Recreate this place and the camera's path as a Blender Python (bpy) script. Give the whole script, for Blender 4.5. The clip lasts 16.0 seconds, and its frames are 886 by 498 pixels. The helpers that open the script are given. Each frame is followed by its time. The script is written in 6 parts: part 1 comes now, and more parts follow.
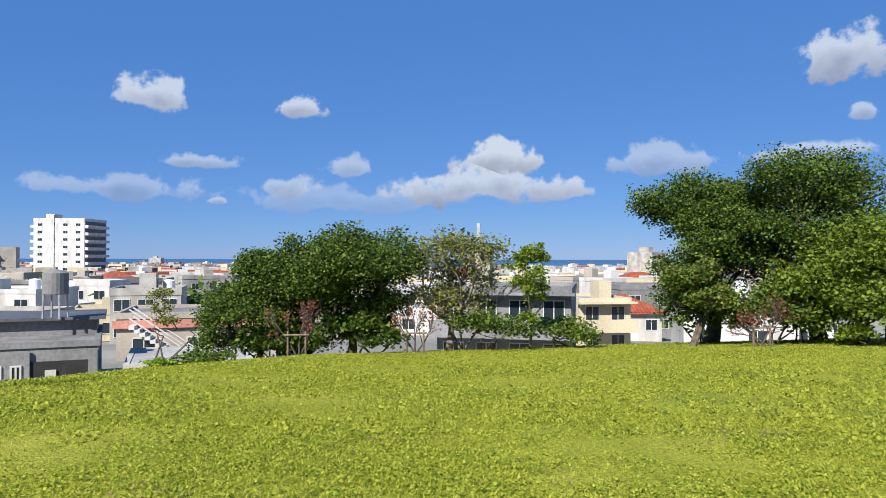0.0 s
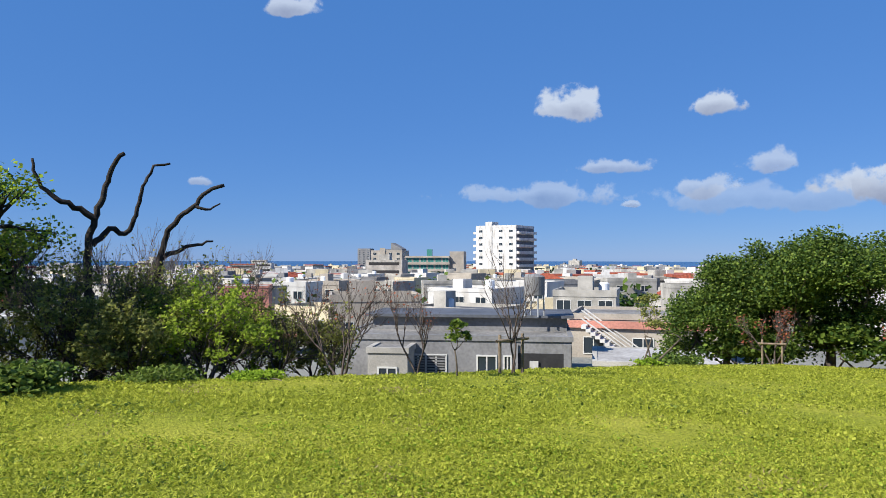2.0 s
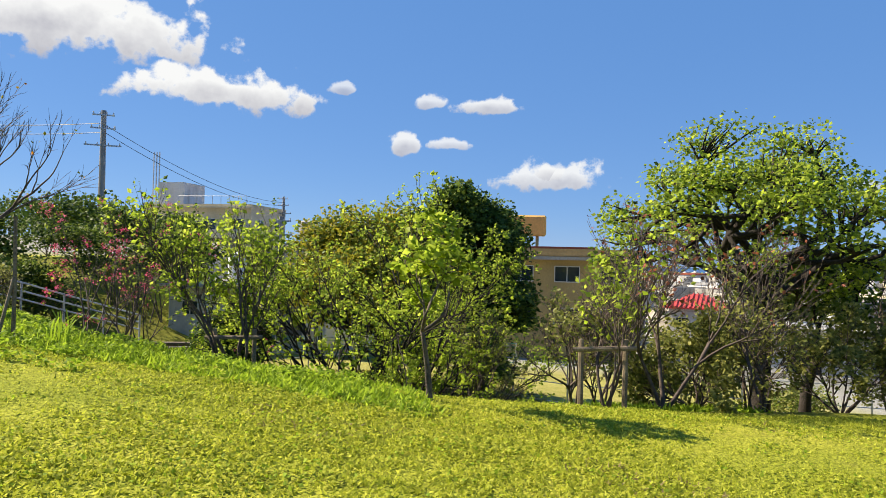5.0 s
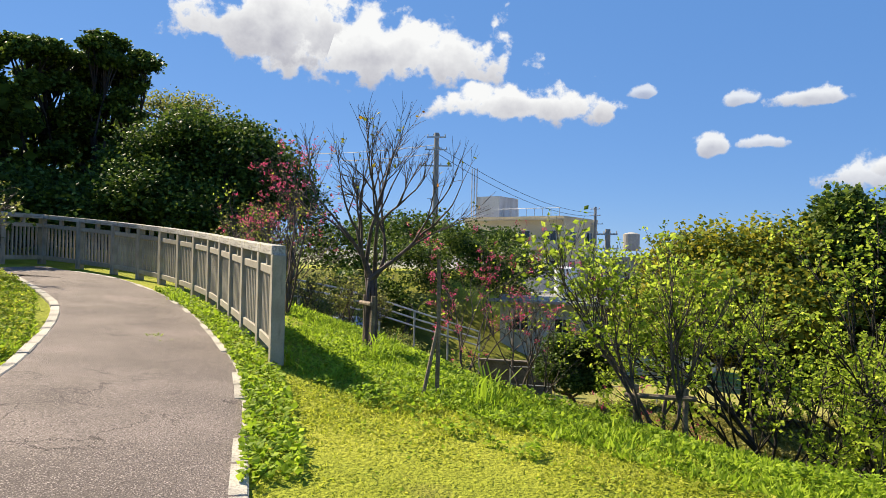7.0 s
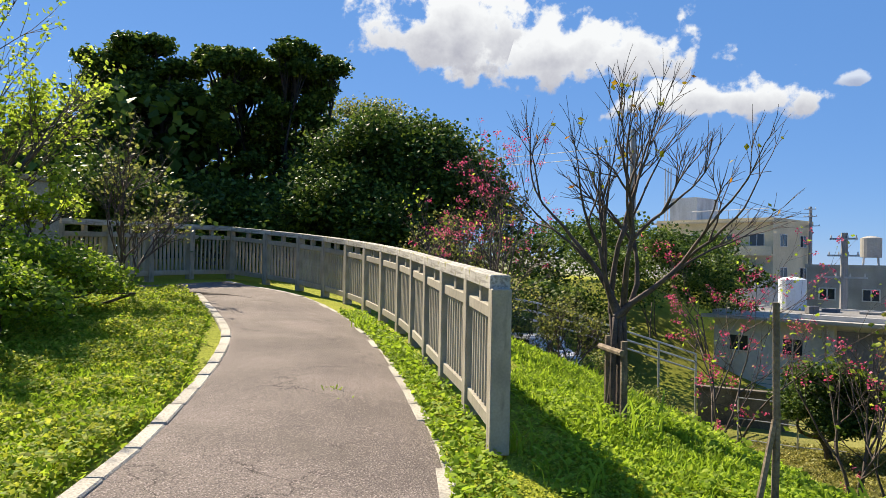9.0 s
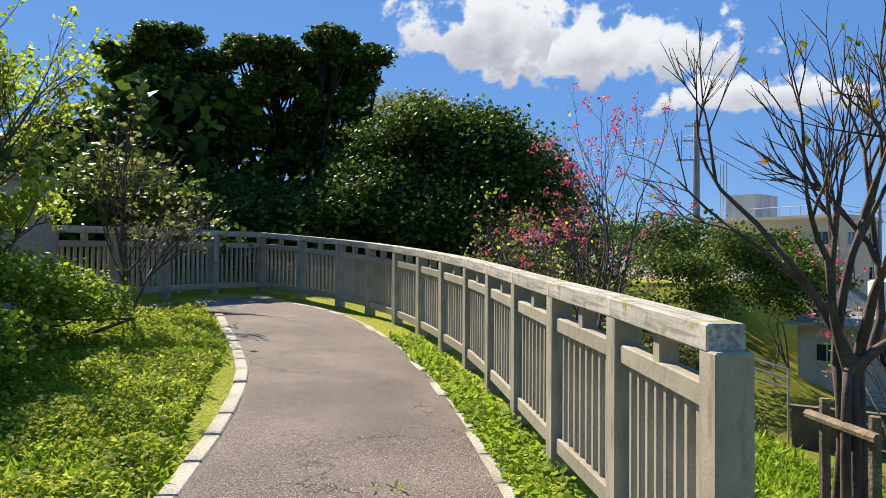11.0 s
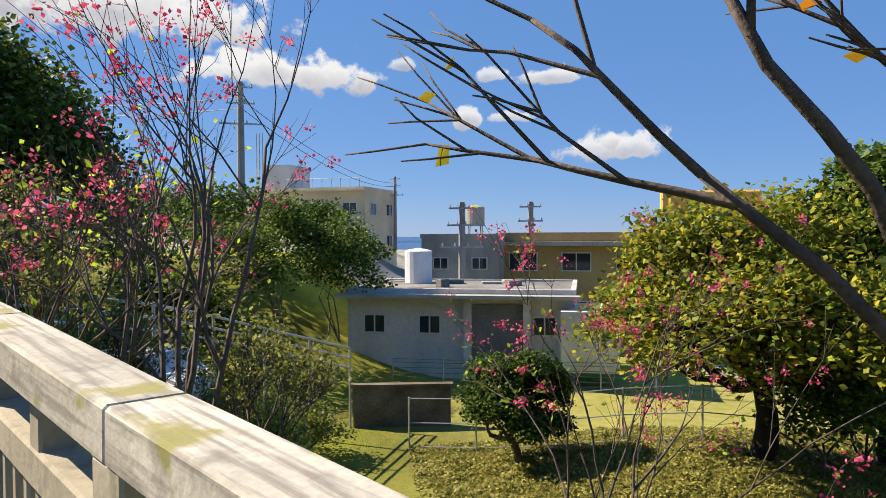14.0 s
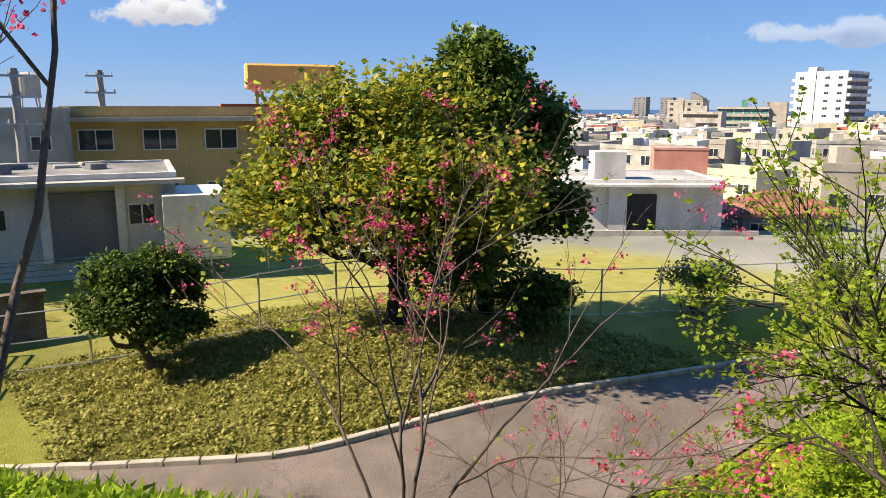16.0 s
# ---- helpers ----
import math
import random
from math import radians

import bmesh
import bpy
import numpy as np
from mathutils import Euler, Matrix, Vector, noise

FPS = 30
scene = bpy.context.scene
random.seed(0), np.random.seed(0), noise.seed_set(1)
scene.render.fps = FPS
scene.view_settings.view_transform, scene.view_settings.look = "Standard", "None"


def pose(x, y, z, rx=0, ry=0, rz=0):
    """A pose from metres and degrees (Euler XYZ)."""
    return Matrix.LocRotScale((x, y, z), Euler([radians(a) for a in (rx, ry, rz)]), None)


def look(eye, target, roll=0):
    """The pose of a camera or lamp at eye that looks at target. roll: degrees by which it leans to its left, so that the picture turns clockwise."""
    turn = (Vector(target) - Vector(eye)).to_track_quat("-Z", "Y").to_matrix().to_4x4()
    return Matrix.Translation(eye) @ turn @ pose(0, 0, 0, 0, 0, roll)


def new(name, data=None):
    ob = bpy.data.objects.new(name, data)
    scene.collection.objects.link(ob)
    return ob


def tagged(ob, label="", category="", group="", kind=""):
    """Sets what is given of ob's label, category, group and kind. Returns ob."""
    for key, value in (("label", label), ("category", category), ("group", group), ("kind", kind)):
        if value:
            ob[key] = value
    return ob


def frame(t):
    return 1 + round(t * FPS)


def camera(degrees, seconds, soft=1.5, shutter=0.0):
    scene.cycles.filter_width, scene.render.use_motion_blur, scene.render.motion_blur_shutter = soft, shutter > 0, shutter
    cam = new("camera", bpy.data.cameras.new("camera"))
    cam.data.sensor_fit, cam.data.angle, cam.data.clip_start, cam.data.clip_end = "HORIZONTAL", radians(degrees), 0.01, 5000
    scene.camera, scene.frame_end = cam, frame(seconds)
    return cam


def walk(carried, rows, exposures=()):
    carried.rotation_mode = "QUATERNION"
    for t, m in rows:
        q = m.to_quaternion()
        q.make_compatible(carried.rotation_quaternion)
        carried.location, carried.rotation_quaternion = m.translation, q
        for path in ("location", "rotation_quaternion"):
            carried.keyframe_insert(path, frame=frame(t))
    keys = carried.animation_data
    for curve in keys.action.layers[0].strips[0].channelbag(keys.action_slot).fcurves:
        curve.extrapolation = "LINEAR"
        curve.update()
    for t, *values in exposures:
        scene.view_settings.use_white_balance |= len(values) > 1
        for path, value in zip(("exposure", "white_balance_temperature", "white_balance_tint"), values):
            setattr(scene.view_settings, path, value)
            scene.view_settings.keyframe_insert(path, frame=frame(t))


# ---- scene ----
cam = camera(62.41, 16.0, soft=0.6)
walk(cam, [
    (0.0, pose(-0.000, 0.019, 1.411, 90.51, -0.13, -0.01)),
    (0.5, pose(-0.250, -0.290, 1.475, 90.49, 0.03, 7.20)),
    (1.0, pose(-0.622, -0.660, 1.521, 90.57, 0.04, 15.84)),
    (1.5, pose(-1.022, -1.072, 1.547, 90.61, 0.14, 24.45)),
    (2.0, pose(-1.405, -1.459, 1.554, 90.66, -0.04, 31.54)),
    (2.5, pose(-1.923, -1.904, 1.548, 90.65, -0.29, 38.24)),
    (3.0, pose(-2.450, -2.368, 1.551, 90.68, -0.39, 45.37)),
    (3.5, pose(-2.885, -2.821, 1.569, 90.64, -0.72, 53.37)),
    (4.0, pose(-3.253, -3.279, 1.600, 90.71, -0.81, 61.73)),
    (4.5, pose(-3.612, -3.684, 1.646, 90.75, -0.97, 71.26)),
    (5.0, pose(-4.034, -4.085, 1.716, 90.74, -1.35, 79.99)),
    (7.5, pose(-6.332, -6.078, 2.150, 90.91, -1.06, 107.20)),
    (8.0, pose(-6.956, -6.457, 2.213, 90.93, -1.04, 110.91)),
    (8.5, pose(-7.605, -6.786, 2.254, 90.93, -1.08, 114.28)),
    (9.0, pose(-8.217, -7.190, 2.289, 90.93, -1.11, 117.26)),
    (9.5, pose(-8.795, -7.620, 2.328, 90.97, -1.13, 119.91)),
    (12.0, pose(-11.376, -9.474, 2.468, 91.14, -0.07, 120.21)),
    (12.5, pose(-11.962, -9.717, 2.504, 91.33, -0.23, 115.02)),
    (13.0, pose(-12.644, -9.892, 2.541, 90.98, -0.19, 106.19)),
    (13.5, pose(-13.280, -10.125, 2.579, 90.20, 0.43, 95.72)),
    (14.0, pose(-13.849, -10.315, 2.580, 88.71, 0.28, 84.91)),
    (14.5, pose(-14.277, -10.624, 2.603, 86.58, 0.48, 74.44)),
    (15.0, pose(-14.697, -10.884, 2.625, 83.79, 0.20, 65.08)),
    (15.5, pose(-15.064, -11.115, 2.642, 81.20, 0.09, 57.79)),
    (16.0, pose(-15.448, -11.370, 2.656, 78.87, -0.14, 51.66)),
], exposures=((0.0, 0.68, 6500, 10), (2.0, 0.70, 6500, 10), (3.5, 0.93, 6900, 10), (5.0, 1.13, 8000, 10), (9.0, 1.13, 7800, 10), (12.5, 0.97, 7400, 10), (14.5, 1.1, 8200, 12), (16.0, 1.18, 8200, 12)))

# ---- light ----
SUN_YAW, SUN_UP = 152.0, 40.0
to_sun = Vector((-math.sin(radians(SUN_YAW)) * math.cos(radians(SUN_UP)), math.cos(radians(SUN_YAW)) * math.cos(radians(SUN_UP)), math.sin(radians(SUN_UP))))
world = bpy.data.worlds.new("sky")
scene.world = world
world.use_nodes = True
wn = world.node_tree
wn.nodes.clear()
sky = wn.nodes.new("ShaderNodeTexSky")
sky.sky_type = "NISHITA"
sky.sun_disc = False
sky.sun_elevation = radians(SUN_UP)
sky.sun_rotation = math.atan2(to_sun.x, to_sun.y)
sky.altitude = 100
sky.air_density = 0.75
sky.dust_density = 0.0
sky.ozone_density = 6.0
bg = wn.nodes.new("ShaderNodeBackground")
bg.inputs["Strength"].default_value = 0.061
wo = wn.nodes.new("ShaderNodeOutputWorld")
veil = wn.nodes.new("ShaderNodeMixRGB")
veil.inputs[0].default_value = 0.64
veil.inputs[2].default_value = (0.70, 2.6, 7.4, 1)
wn.links.new(sky.outputs[0], veil.inputs[1])
wn.links.new(veil.outputs[0], bg.inputs[0])
wn.links.new(bg.outputs[0], wo.inputs[0])
sun = new("sun", bpy.data.lights.new("sun", "SUN"))
sun.data.energy = 5.0
sun.data.angle = radians(0.53)
sun.data.color = (1.0, 0.95, 0.86)
sun.matrix_world = look(to_sun * 60, (0, 0, 0))

# ---- materials ----


def material(name, colour, rough=0.8, vary=0.25, scale=3.0, fine=40.0, bump=0.3, metal=0.0, second=None, island=0.0, obj=0.0, spec=0.4):
    """A surface with variation at two scales, bump, and if asked a second colour in stains, or a shift from piece to piece."""
    m = bpy.data.materials.new(name)
    m.use_nodes = True
    t = m.node_tree
    n, l = t.nodes, t.links
    b = n["Principled BSDF"]
    b.inputs["Roughness"].default_value = rough
    b.inputs["Metallic"].default_value = metal
    b.inputs["Specular IOR Level"].default_value = spec
    co = n.new("ShaderNodeTexCoord").outputs["Object"]
    big, small = n.new("ShaderNodeTexNoise"), n.new("ShaderNodeTexNoise")
    for q, s in ((big, scale), (small, fine)):
        q.inputs["Scale"].default_value = s
        q.inputs["Detail"].default_value = 5
        l.new(co, q.inputs["Vector"])
    mix = n.new("ShaderNodeMixRGB")
    mix.inputs[1].default_value = (*[c * (1 - vary) for c in colour], 1)
    mix.inputs[2].default_value = (*(second or [min(1, c * (1 + vary)) for c in colour]), 1)
    ramp = n.new("ShaderNodeValToRGB")
    ramp.color_ramp.elements[0].position, ramp.color_ramp.elements[1].position = 0.36, 0.66
    l.new(big.outputs["Fac"], ramp.inputs["Fac"])
    l.new(ramp.outputs["Color"], mix.inputs[0])
    out = mix.outputs[0]
    mul = n.new("ShaderNodeMixRGB")
    mul.blend_type = "MULTIPLY"
    mul.inputs[0].default_value = min(0.5, vary * 1.3)
    l.new(out, mul.inputs[1])
    r2 = n.new("ShaderNodeValToRGB")
    r2.color_ramp.elements[0].position, r2.color_ramp.elements[1].position = 0.3, 0.62
    l.new(small.outputs["Fac"], r2.inputs["Fac"])
    l.new(r2.outputs["Color"], mul.inputs[2])
    out = mul.outputs[0]
    if island or obj:
        hsv = n.new("ShaderNodeHueSaturation")
        src = n.new("ShaderNodeNewGeometry").outputs["Random Per Island"] if island else n.new("ShaderNodeObjectInfo").outputs["Random"]
        k = island or obj
        mr = n.new("ShaderNodeMapRange")
        mr.inputs["To Min"].default_value, mr.inputs["To Max"].default_value = 1 - k, 1 + k
        l.new(src, mr.inputs["Value"])
        l.new(mr.outputs[0], hsv.inputs["Value"])
        l.new(out, hsv.inputs["Color"])
        out = hsv.outputs[0]
    l.new(out, b.inputs["Base Color"])
    if bump:
        bp = n.new("ShaderNodeBump")
        bp.inputs["Strength"].default_value = bump
        bp.inputs["Distance"].default_value = 0.02
        l.new(small.outputs["Fac"], bp.inputs["Height"])
        l.new(bp.outputs[0], b.inputs["Normal"])
    return m


def leaf_material(name, colour, other, through_it=0.35, rough=0.5):
    """Leaves: the colour shifts from leaf to leaf, and light shines through."""
    m = bpy.data.materials.new(name)
    m.use_nodes = True
    t = m.node_tree
    n, l = t.nodes, t.links
    b = n["Principled BSDF"]
    b.inputs["Roughness"].default_value = rough
    b.inputs["Specular IOR Level"].default_value = 0.15
    rnd = n.new("ShaderNodeNewGeometry").outputs["Random Per Island"]
    ramp = n.new("ShaderNodeValToRGB")
    e = ramp.color_ramp.elements
    e[0].color, e[1].color = (*[c * 0.6 for c in colour], 1), (*other, 1)
    mid = e.new(0.5)
    mid.color = (*colour, 1)
    l.new(rnd, ramp.inputs["Fac"])
    tr = n.new("ShaderNodeBsdfTranslucent")
    mix = n.new("ShaderNodeMixShader")
    mix.inputs[0].default_value = through_it
    l.new(ramp.outputs[0], b.inputs["Base Color"])
    l.new(ramp.outputs[0], tr.inputs["Color"])
    l.new(b.outputs[0], mix.inputs[1])
    l.new(tr.outputs[0], mix.inputs[2])
    l.new(mix.outputs[0], n["Material Output"].inputs[0])
    return m


def glass_material(name, colour=(0.02, 0.03, 0.04)):
    m = bpy.data.materials.new(name)
    m.use_nodes = True
    b = m.node_tree.nodes["Principled BSDF"]
    b.inputs["Base Color"].default_value = (*colour, 1)
    b.inputs["Roughness"].default_value = 0.08
    b.inputs["Specular IOR Level"].default_value = 0.6
    return m


M = {}
M["concrete"] = material("weathered_concrete", (0.42, 0.40, 0.36), 0.9, 0.22, 0.6, 25, 0.4, second=(0.5, 0.48, 0.44))
M["rail"] = material("rail_concrete", (0.35, 0.315, 0.245), 0.85, 0.12, 2.4, 55, 0.1, second=(0.41, 0.375, 0.30), obj=0.10)
M["rail_top"] = material("rail_cap", (0.43, 0.41, 0.36), 0.85, 0.13, 4.0, 60, 0.1, second=(0.52, 0.495, 0.44), obj=0.08)
M["moss"] = material("moss_stain", (0.20, 0.19, 0.05), 0.95, 0.4, 9, 60, 0.5)
M["kerb"] = material("kerb_concrete", (0.50, 0.46, 0.39), 0.9, 0.3, 2.5, 60, 0.5, obj=0.12)
M["bark"] = material("bark", (0.13, 0.105, 0.08), 0.95, 0.4, 5, 45, 0.8)
M["bark_dark"] = material("dark_bark", (0.035, 0.028, 0.024), 0.95, 0.4, 5, 45, 0.8)
M["bark_pale"] = material("pale_bark", (0.26, 0.22, 0.18), 0.95, 0.4, 6, 50, 0.7)
M["twig"] = material("twig", (0.10, 0.075, 0.065), 0.9, 0.3, 8, 60, 0.3)
M["stake"] = material("stake_wood", (0.22, 0.17, 0.12), 0.9, 0.35, 5, 50, 0.5)
M["white"] = material("white_paint", (0.60, 0.59, 0.57), 0.7, 0.12, 0.25, 6, 0.1, second=(0.64, 0.63, 0.61))
M["cream"] = material("cream_paint", (0.56, 0.49, 0.34), 0.75, 0.12, 0.3, 6, 0.1)
M["yellow"] = material("yellow_paint", (0.42, 0.29, 0.12), 0.75, 0.14, 0.4, 8, 0.1)
M["orange"] = material("orange_board", (0.72, 0.43, 0.12), 0.7, 0.10, 0.5, 8, 0.1)
M["grey"] = material("grey_render", (0.22, 0.22, 0.225), 0.85, 0.22, 0.3, 8, 0.2)
# grey of roof blocks, also used as painted shade in a porch and tower openings
M["dark_grey"] = material("dark_grey_block_and_shade", (0.17, 0.17, 0.18), 0.85, 0.22, 0.5, 10, 0.2)
M["beige"] = material("beige_render", (0.38, 0.34, 0.29), 0.85, 0.16, 0.3, 8, 0.2)
M["pink"] = material("faded_red_paint", (0.50, 0.22, 0.17), 0.85, 0.2, 0.4, 8, 0.2)
M["green_glass"] = glass_material("green_glass", (0.06, 0.22, 0.19))
M["roof_grey"] = material("roof_deck", (0.24, 0.235, 0.225), 0.9, 0.35, 0.35, 6, 0.2, second=(0.32, 0.31, 0.30))
M["roof_pale"] = material("pale_roof_deck", (0.42, 0.41, 0.40), 0.85, 0.25, 0.35, 6, 0.2)
M["roof_dark"] = material("dark_roof_sheet", (0.10, 0.11, 0.13), 0.7, 0.25, 0.5, 6, 0.2)
M["tile_red"] = material("red_roof_tile", (0.34, 0.085, 0.045), 0.75, 0.25, 1.5, 12, 0.3, obj=0.12)
M["tile_dull"] = material("weathered_roof_tile", (0.24, 0.10, 0.07), 0.8, 0.3, 1.5, 12, 0.3, obj=0.12)
M["red"] = material("red_metal_roof", (0.55, 0.07, 0.06), 0.5, 0.15, 0.5, 8, 0.1)
M["glass"] = glass_material("window_glass")
M["frame"] = material("window_frame", (0.55, 0.55, 0.53), 0.5, 0.1, 2, 20, 0.05)
# near-black of panes, also used as painted shade in a porch and doorway
M["dark"] = material("pane_and_shade_dark", (0.03, 0.03, 0.032), 0.9, 0.2, 2, 10, 0.0)
M["steel"] = material("galvanised_steel", (0.48, 0.49, 0.50), 0.45, 0.15, 2, 30, 0.1, metal=0.6)
M["tank"] = material("tank_plastic", (0.74, 0.77, 0.80), 0.5, 0.08, 1, 12, 0.05)
M["pole"] = material("pole_concrete", (0.30, 0.29, 0.28), 0.85, 0.2, 1, 20, 0.2)
M["cable"] = material("black_cable", (0.02, 0.02, 0.02), 0.6, 0.1, 5, 30, 0.0)
M["car"] = material("car_paint", (0.6, 0.6, 0.62), 0.3, 0.05, 1, 5, 0.0)
M["leaf_dark"] = leaf_material("dark_leaf", (0.048, 0.095, 0.018), (0.165, 0.235, 0.038), 0.28, 0.55)
M["leaf_mid"] = leaf_material("green_leaf", (0.125, 0.19, 0.034), (0.24, 0.31, 0.055), 0.42)
M["leaf_bright"] = leaf_material("spring_leaf", (0.28, 0.39, 0.04), (0.45, 0.53, 0.08), 0.66)
M["leaf_olive"] = leaf_material("olive_leaf", (0.19, 0.215, 0.055), (0.35, 0.34, 0.09), 0.45)
M["wall_brown"] = material("stained_wall", (0.17, 0.135, 0.10), 0.9, 0.35, 1.2, 25, 0.4, second=(0.24, 0.20, 0.15))
M["leaf_ground"] = leaf_material("ground_cover_leaf", (0.27, 0.27, 0.07), (0.48, 0.42, 0.14), 0.4)
M["leaf_yellow"] = leaf_material("yellow_leaf", (0.27, 0.27, 0.03), (0.50, 0.42, 0.05), 0.4)
M["leaf_red"] = leaf_material("red_brown_leaf", (0.272, 0.096, 0.056), (0.512, 0.160, 0.080), 0.35)
M["leaf_autumn"] = leaf_material("turning_leaf", (0.20, 0.22, 0.02), (0.45, 0.16, 0.02), 0.45)
M["blossom"] = leaf_material("pink_blossom", (0.62, 0.07, 0.16), (0.80, 0.20, 0.32), 0.4)
M["blade"] = leaf_material("grass_blade", (0.36, 0.41, 0.045), (0.55, 0.56, 0.09), 0.5, 0.7)
M["blade_deep"] = leaf_material("weed_leaf", (0.24, 0.37, 0.03), (0.42, 0.54, 0.06), 0.5, 0.65)
M["straw"] = leaf_material("dry_grass", (0.30, 0.24, 0.11), (0.42, 0.36, 0.18), 0.3, 0.8)


def ground_material():
    """Turf near by, darker rough growth on the banks, and the pale ground of the town farther out."""
    m = bpy.data.materials.new("turf")
    m.use_nodes = True
    t = m.node_tree
    n, l = t.nodes, t.links
    b = n["Principled BSDF"]
    b.inputs["Roughness"].default_value = 0.95
    b.inputs["Specular IOR Level"].default_value = 0.1
    co = n.new("ShaderNodeTexCoord").outputs["Object"]

    def tex(scale, detail=6):
        q = n.new("ShaderNodeTexNoise")
        q.inputs["Scale"].default_value, q.inputs["Detail"].default_value = scale, detail
        l.new(co, q.inputs["Vector"])
        return q.outputs["Fac"]

    def ramp(src, stops):
        r = n.new("ShaderNodeValToRGB")
        e = r.color_ramp.elements
        for i, (p, c) in enumerate(stops):
            q = e[i] if i < 2 else e.new(p)
            q.position, q.color = p, (*c, 1)
        l.new(src, r.inputs["Fac"])
        return r.outputs["Color"]

    def blend(f, a, c, kind="MIX"):
        x = n.new("ShaderNodeMixRGB")
        x.blend_type = kind
        if isinstance(f, float):
            x.inputs[0].default_value = f
        else:
            l.new(f, x.inputs[0])
        l.new(a, x.inputs[1])
        l.new(c, x.inputs[2])
        return x.outputs[0]
    base = ramp(tex(0.45), [(0.30, (0.24, 0.28, 0.03)), (0.70, (0.42, 0.41, 0.06)), (0.5, (0.33, 0.35, 0.042))])
    dry = ramp(tex(1.7), [(0.60, (0, 0, 0)), (0.72, (1, 1, 1))])
    brown = ramp(tex(30), [(0.3, (0.13, 0.11, 0.03)), (0.7, (0.24, 0.20, 0.06))])
    base = blend(dry, base, blend(0.55, base, brown))
    speck = ramp(tex(26, 3), [(0.33, (0.42, 0.45, 0.35)), (0.62, (1, 1, 1))])
    base = blend(0.8, base, speck, "MULTIPLY")
    geo = n.new("ShaderNodeAttribute")
    geo.attribute_name = "rough"
    sep = n.new("ShaderNodeSeparateColor")
    l.new(geo.outputs["Color"], sep.inputs[0])
    bank = ramp(tex(3.0), [(0.3, (0.07, 0.085, 0.015)), (0.7, (0.17, 0.16, 0.04))])
    bank = blend(0.7, bank, speck, "MULTIPLY")
    town = ramp(tex(0.05), [(0.3, (0.16, 0.17, 0.14)), (0.7, (0.36, 0.35, 0.33))])
    pale = ramp(tex(2.0), [(0.3, (0.24, 0.23, 0.07)), (0.7, (0.36, 0.32, 0.13))])
    base = blend(sep.outputs[2], base, pale)
    base = blend(sep.outputs[0], base, bank)
    base = blend(sep.outputs[1], base, town)
    l.new(base, b.inputs["Base Color"])
    bp = n.new("ShaderNodeBump")
    bp.inputs["Strength"].default_value, bp.inputs["Distance"].default_value = 0.9, 0.04
    l.new(tex(38, 4), bp.inputs["Height"])
    l.new(bp.outputs[0], b.inputs["Normal"])
    return m


def asphalt_material():
    m = material("asphalt", (0.20, 0.157, 0.138), 0.92, 0.36, 0.8, 75, 0.9, second=(0.25, 0.20, 0.176))
    t = m.node_tree
    n, l = t.nodes, t.links
    b = n["Principled BSDF"]
    src = b.inputs["Base Color"].links[0].from_socket
    co = n.new("ShaderNodeTexCoord").outputs["Object"]
    wob = n.new("ShaderNodeTexNoise")
    wob.inputs["Scale"].default_value, wob.inputs["Detail"].default_value = 2.2, 6
    l.new(co, wob.inputs["Vector"])
    add = n.new("ShaderNodeMixRGB")
    add.blend_type = "ADD"
    add.inputs[0].default_value = 0.9
    l.new(co, add.inputs[1])
    l.new(wob.outputs["Color"], add.inputs[2])
    v = n.new("ShaderNodeTexVoronoi")
    v.feature = "DISTANCE_TO_EDGE"
    v.inputs["Scale"].default_value = 0.8
    l.new(add.outputs[0], v.inputs["Vector"])
    r = n.new("ShaderNodeValToRGB")
    r.color_ramp.elements[0].position, r.color_ramp.elements[1].position = 0.003, 0.010
    r.color_ramp.elements[0].color = (0.25, 0.235, 0.22, 1)
    l.new(v.outputs["Distance"], r.inputs["Fac"])
    gate = n.new("ShaderNodeTexNoise")
    gate.inputs["Scale"].default_value = 0.5
    l.new(co, gate.inputs["Vector"])
    gr = n.new("ShaderNodeValToRGB")
    gr.color_ramp.elements[0].position, gr.color_ramp.elements[1].position = 0.40, 0.52
    l.new(gate.outputs["Fac"], gr.inputs["Fac"])
    mul = n.new("ShaderNodeMixRGB")
    mul.blend_type = "MULTIPLY"
    l.new(gr.outputs["Color"], mul.inputs[0])
    l.new(src, mul.inputs[1])
    l.new(r.outputs["Color"], mul.inputs[2])
    l.new(mul.outputs[0], b.inputs["Base Color"])
    return m




def stain(m, colour, scale, lo, hi, amount, stretch=(1, 1, 1)):
    """Lays stains of a colour of their own over a material."""
    n, l = m.node_tree.nodes, m.node_tree.links
    b = n["Principled BSDF"]
    src = b.inputs["Base Color"].links[0].from_socket
    mp = n.new("ShaderNodeMapping")
    mp.inputs["Scale"].default_value = stretch
    l.new(n.new("ShaderNodeTexCoord").outputs["Object"], mp.inputs["Vector"])
    q = n.new("ShaderNodeTexNoise")
    q.inputs["Scale"].default_value, q.inputs["Detail"].default_value = scale, 6
    l.new(mp.outputs[0], q.inputs["Vector"])
    r = n.new("ShaderNodeMapRange")
    r.inputs["From Min"].default_value, r.inputs["From Max"].default_value, r.inputs["To Max"].default_value = lo, hi, amount
    l.new(q.outputs["Fac"], r.inputs["Value"])
    x = n.new("ShaderNodeMixRGB")
    x.inputs[2].default_value = (*colour, 1)
    l.new(r.outputs[0], x.inputs[0])
    l.new(src, x.inputs[1])
    l.new(x.outputs[0], b.inputs["Base Color"])


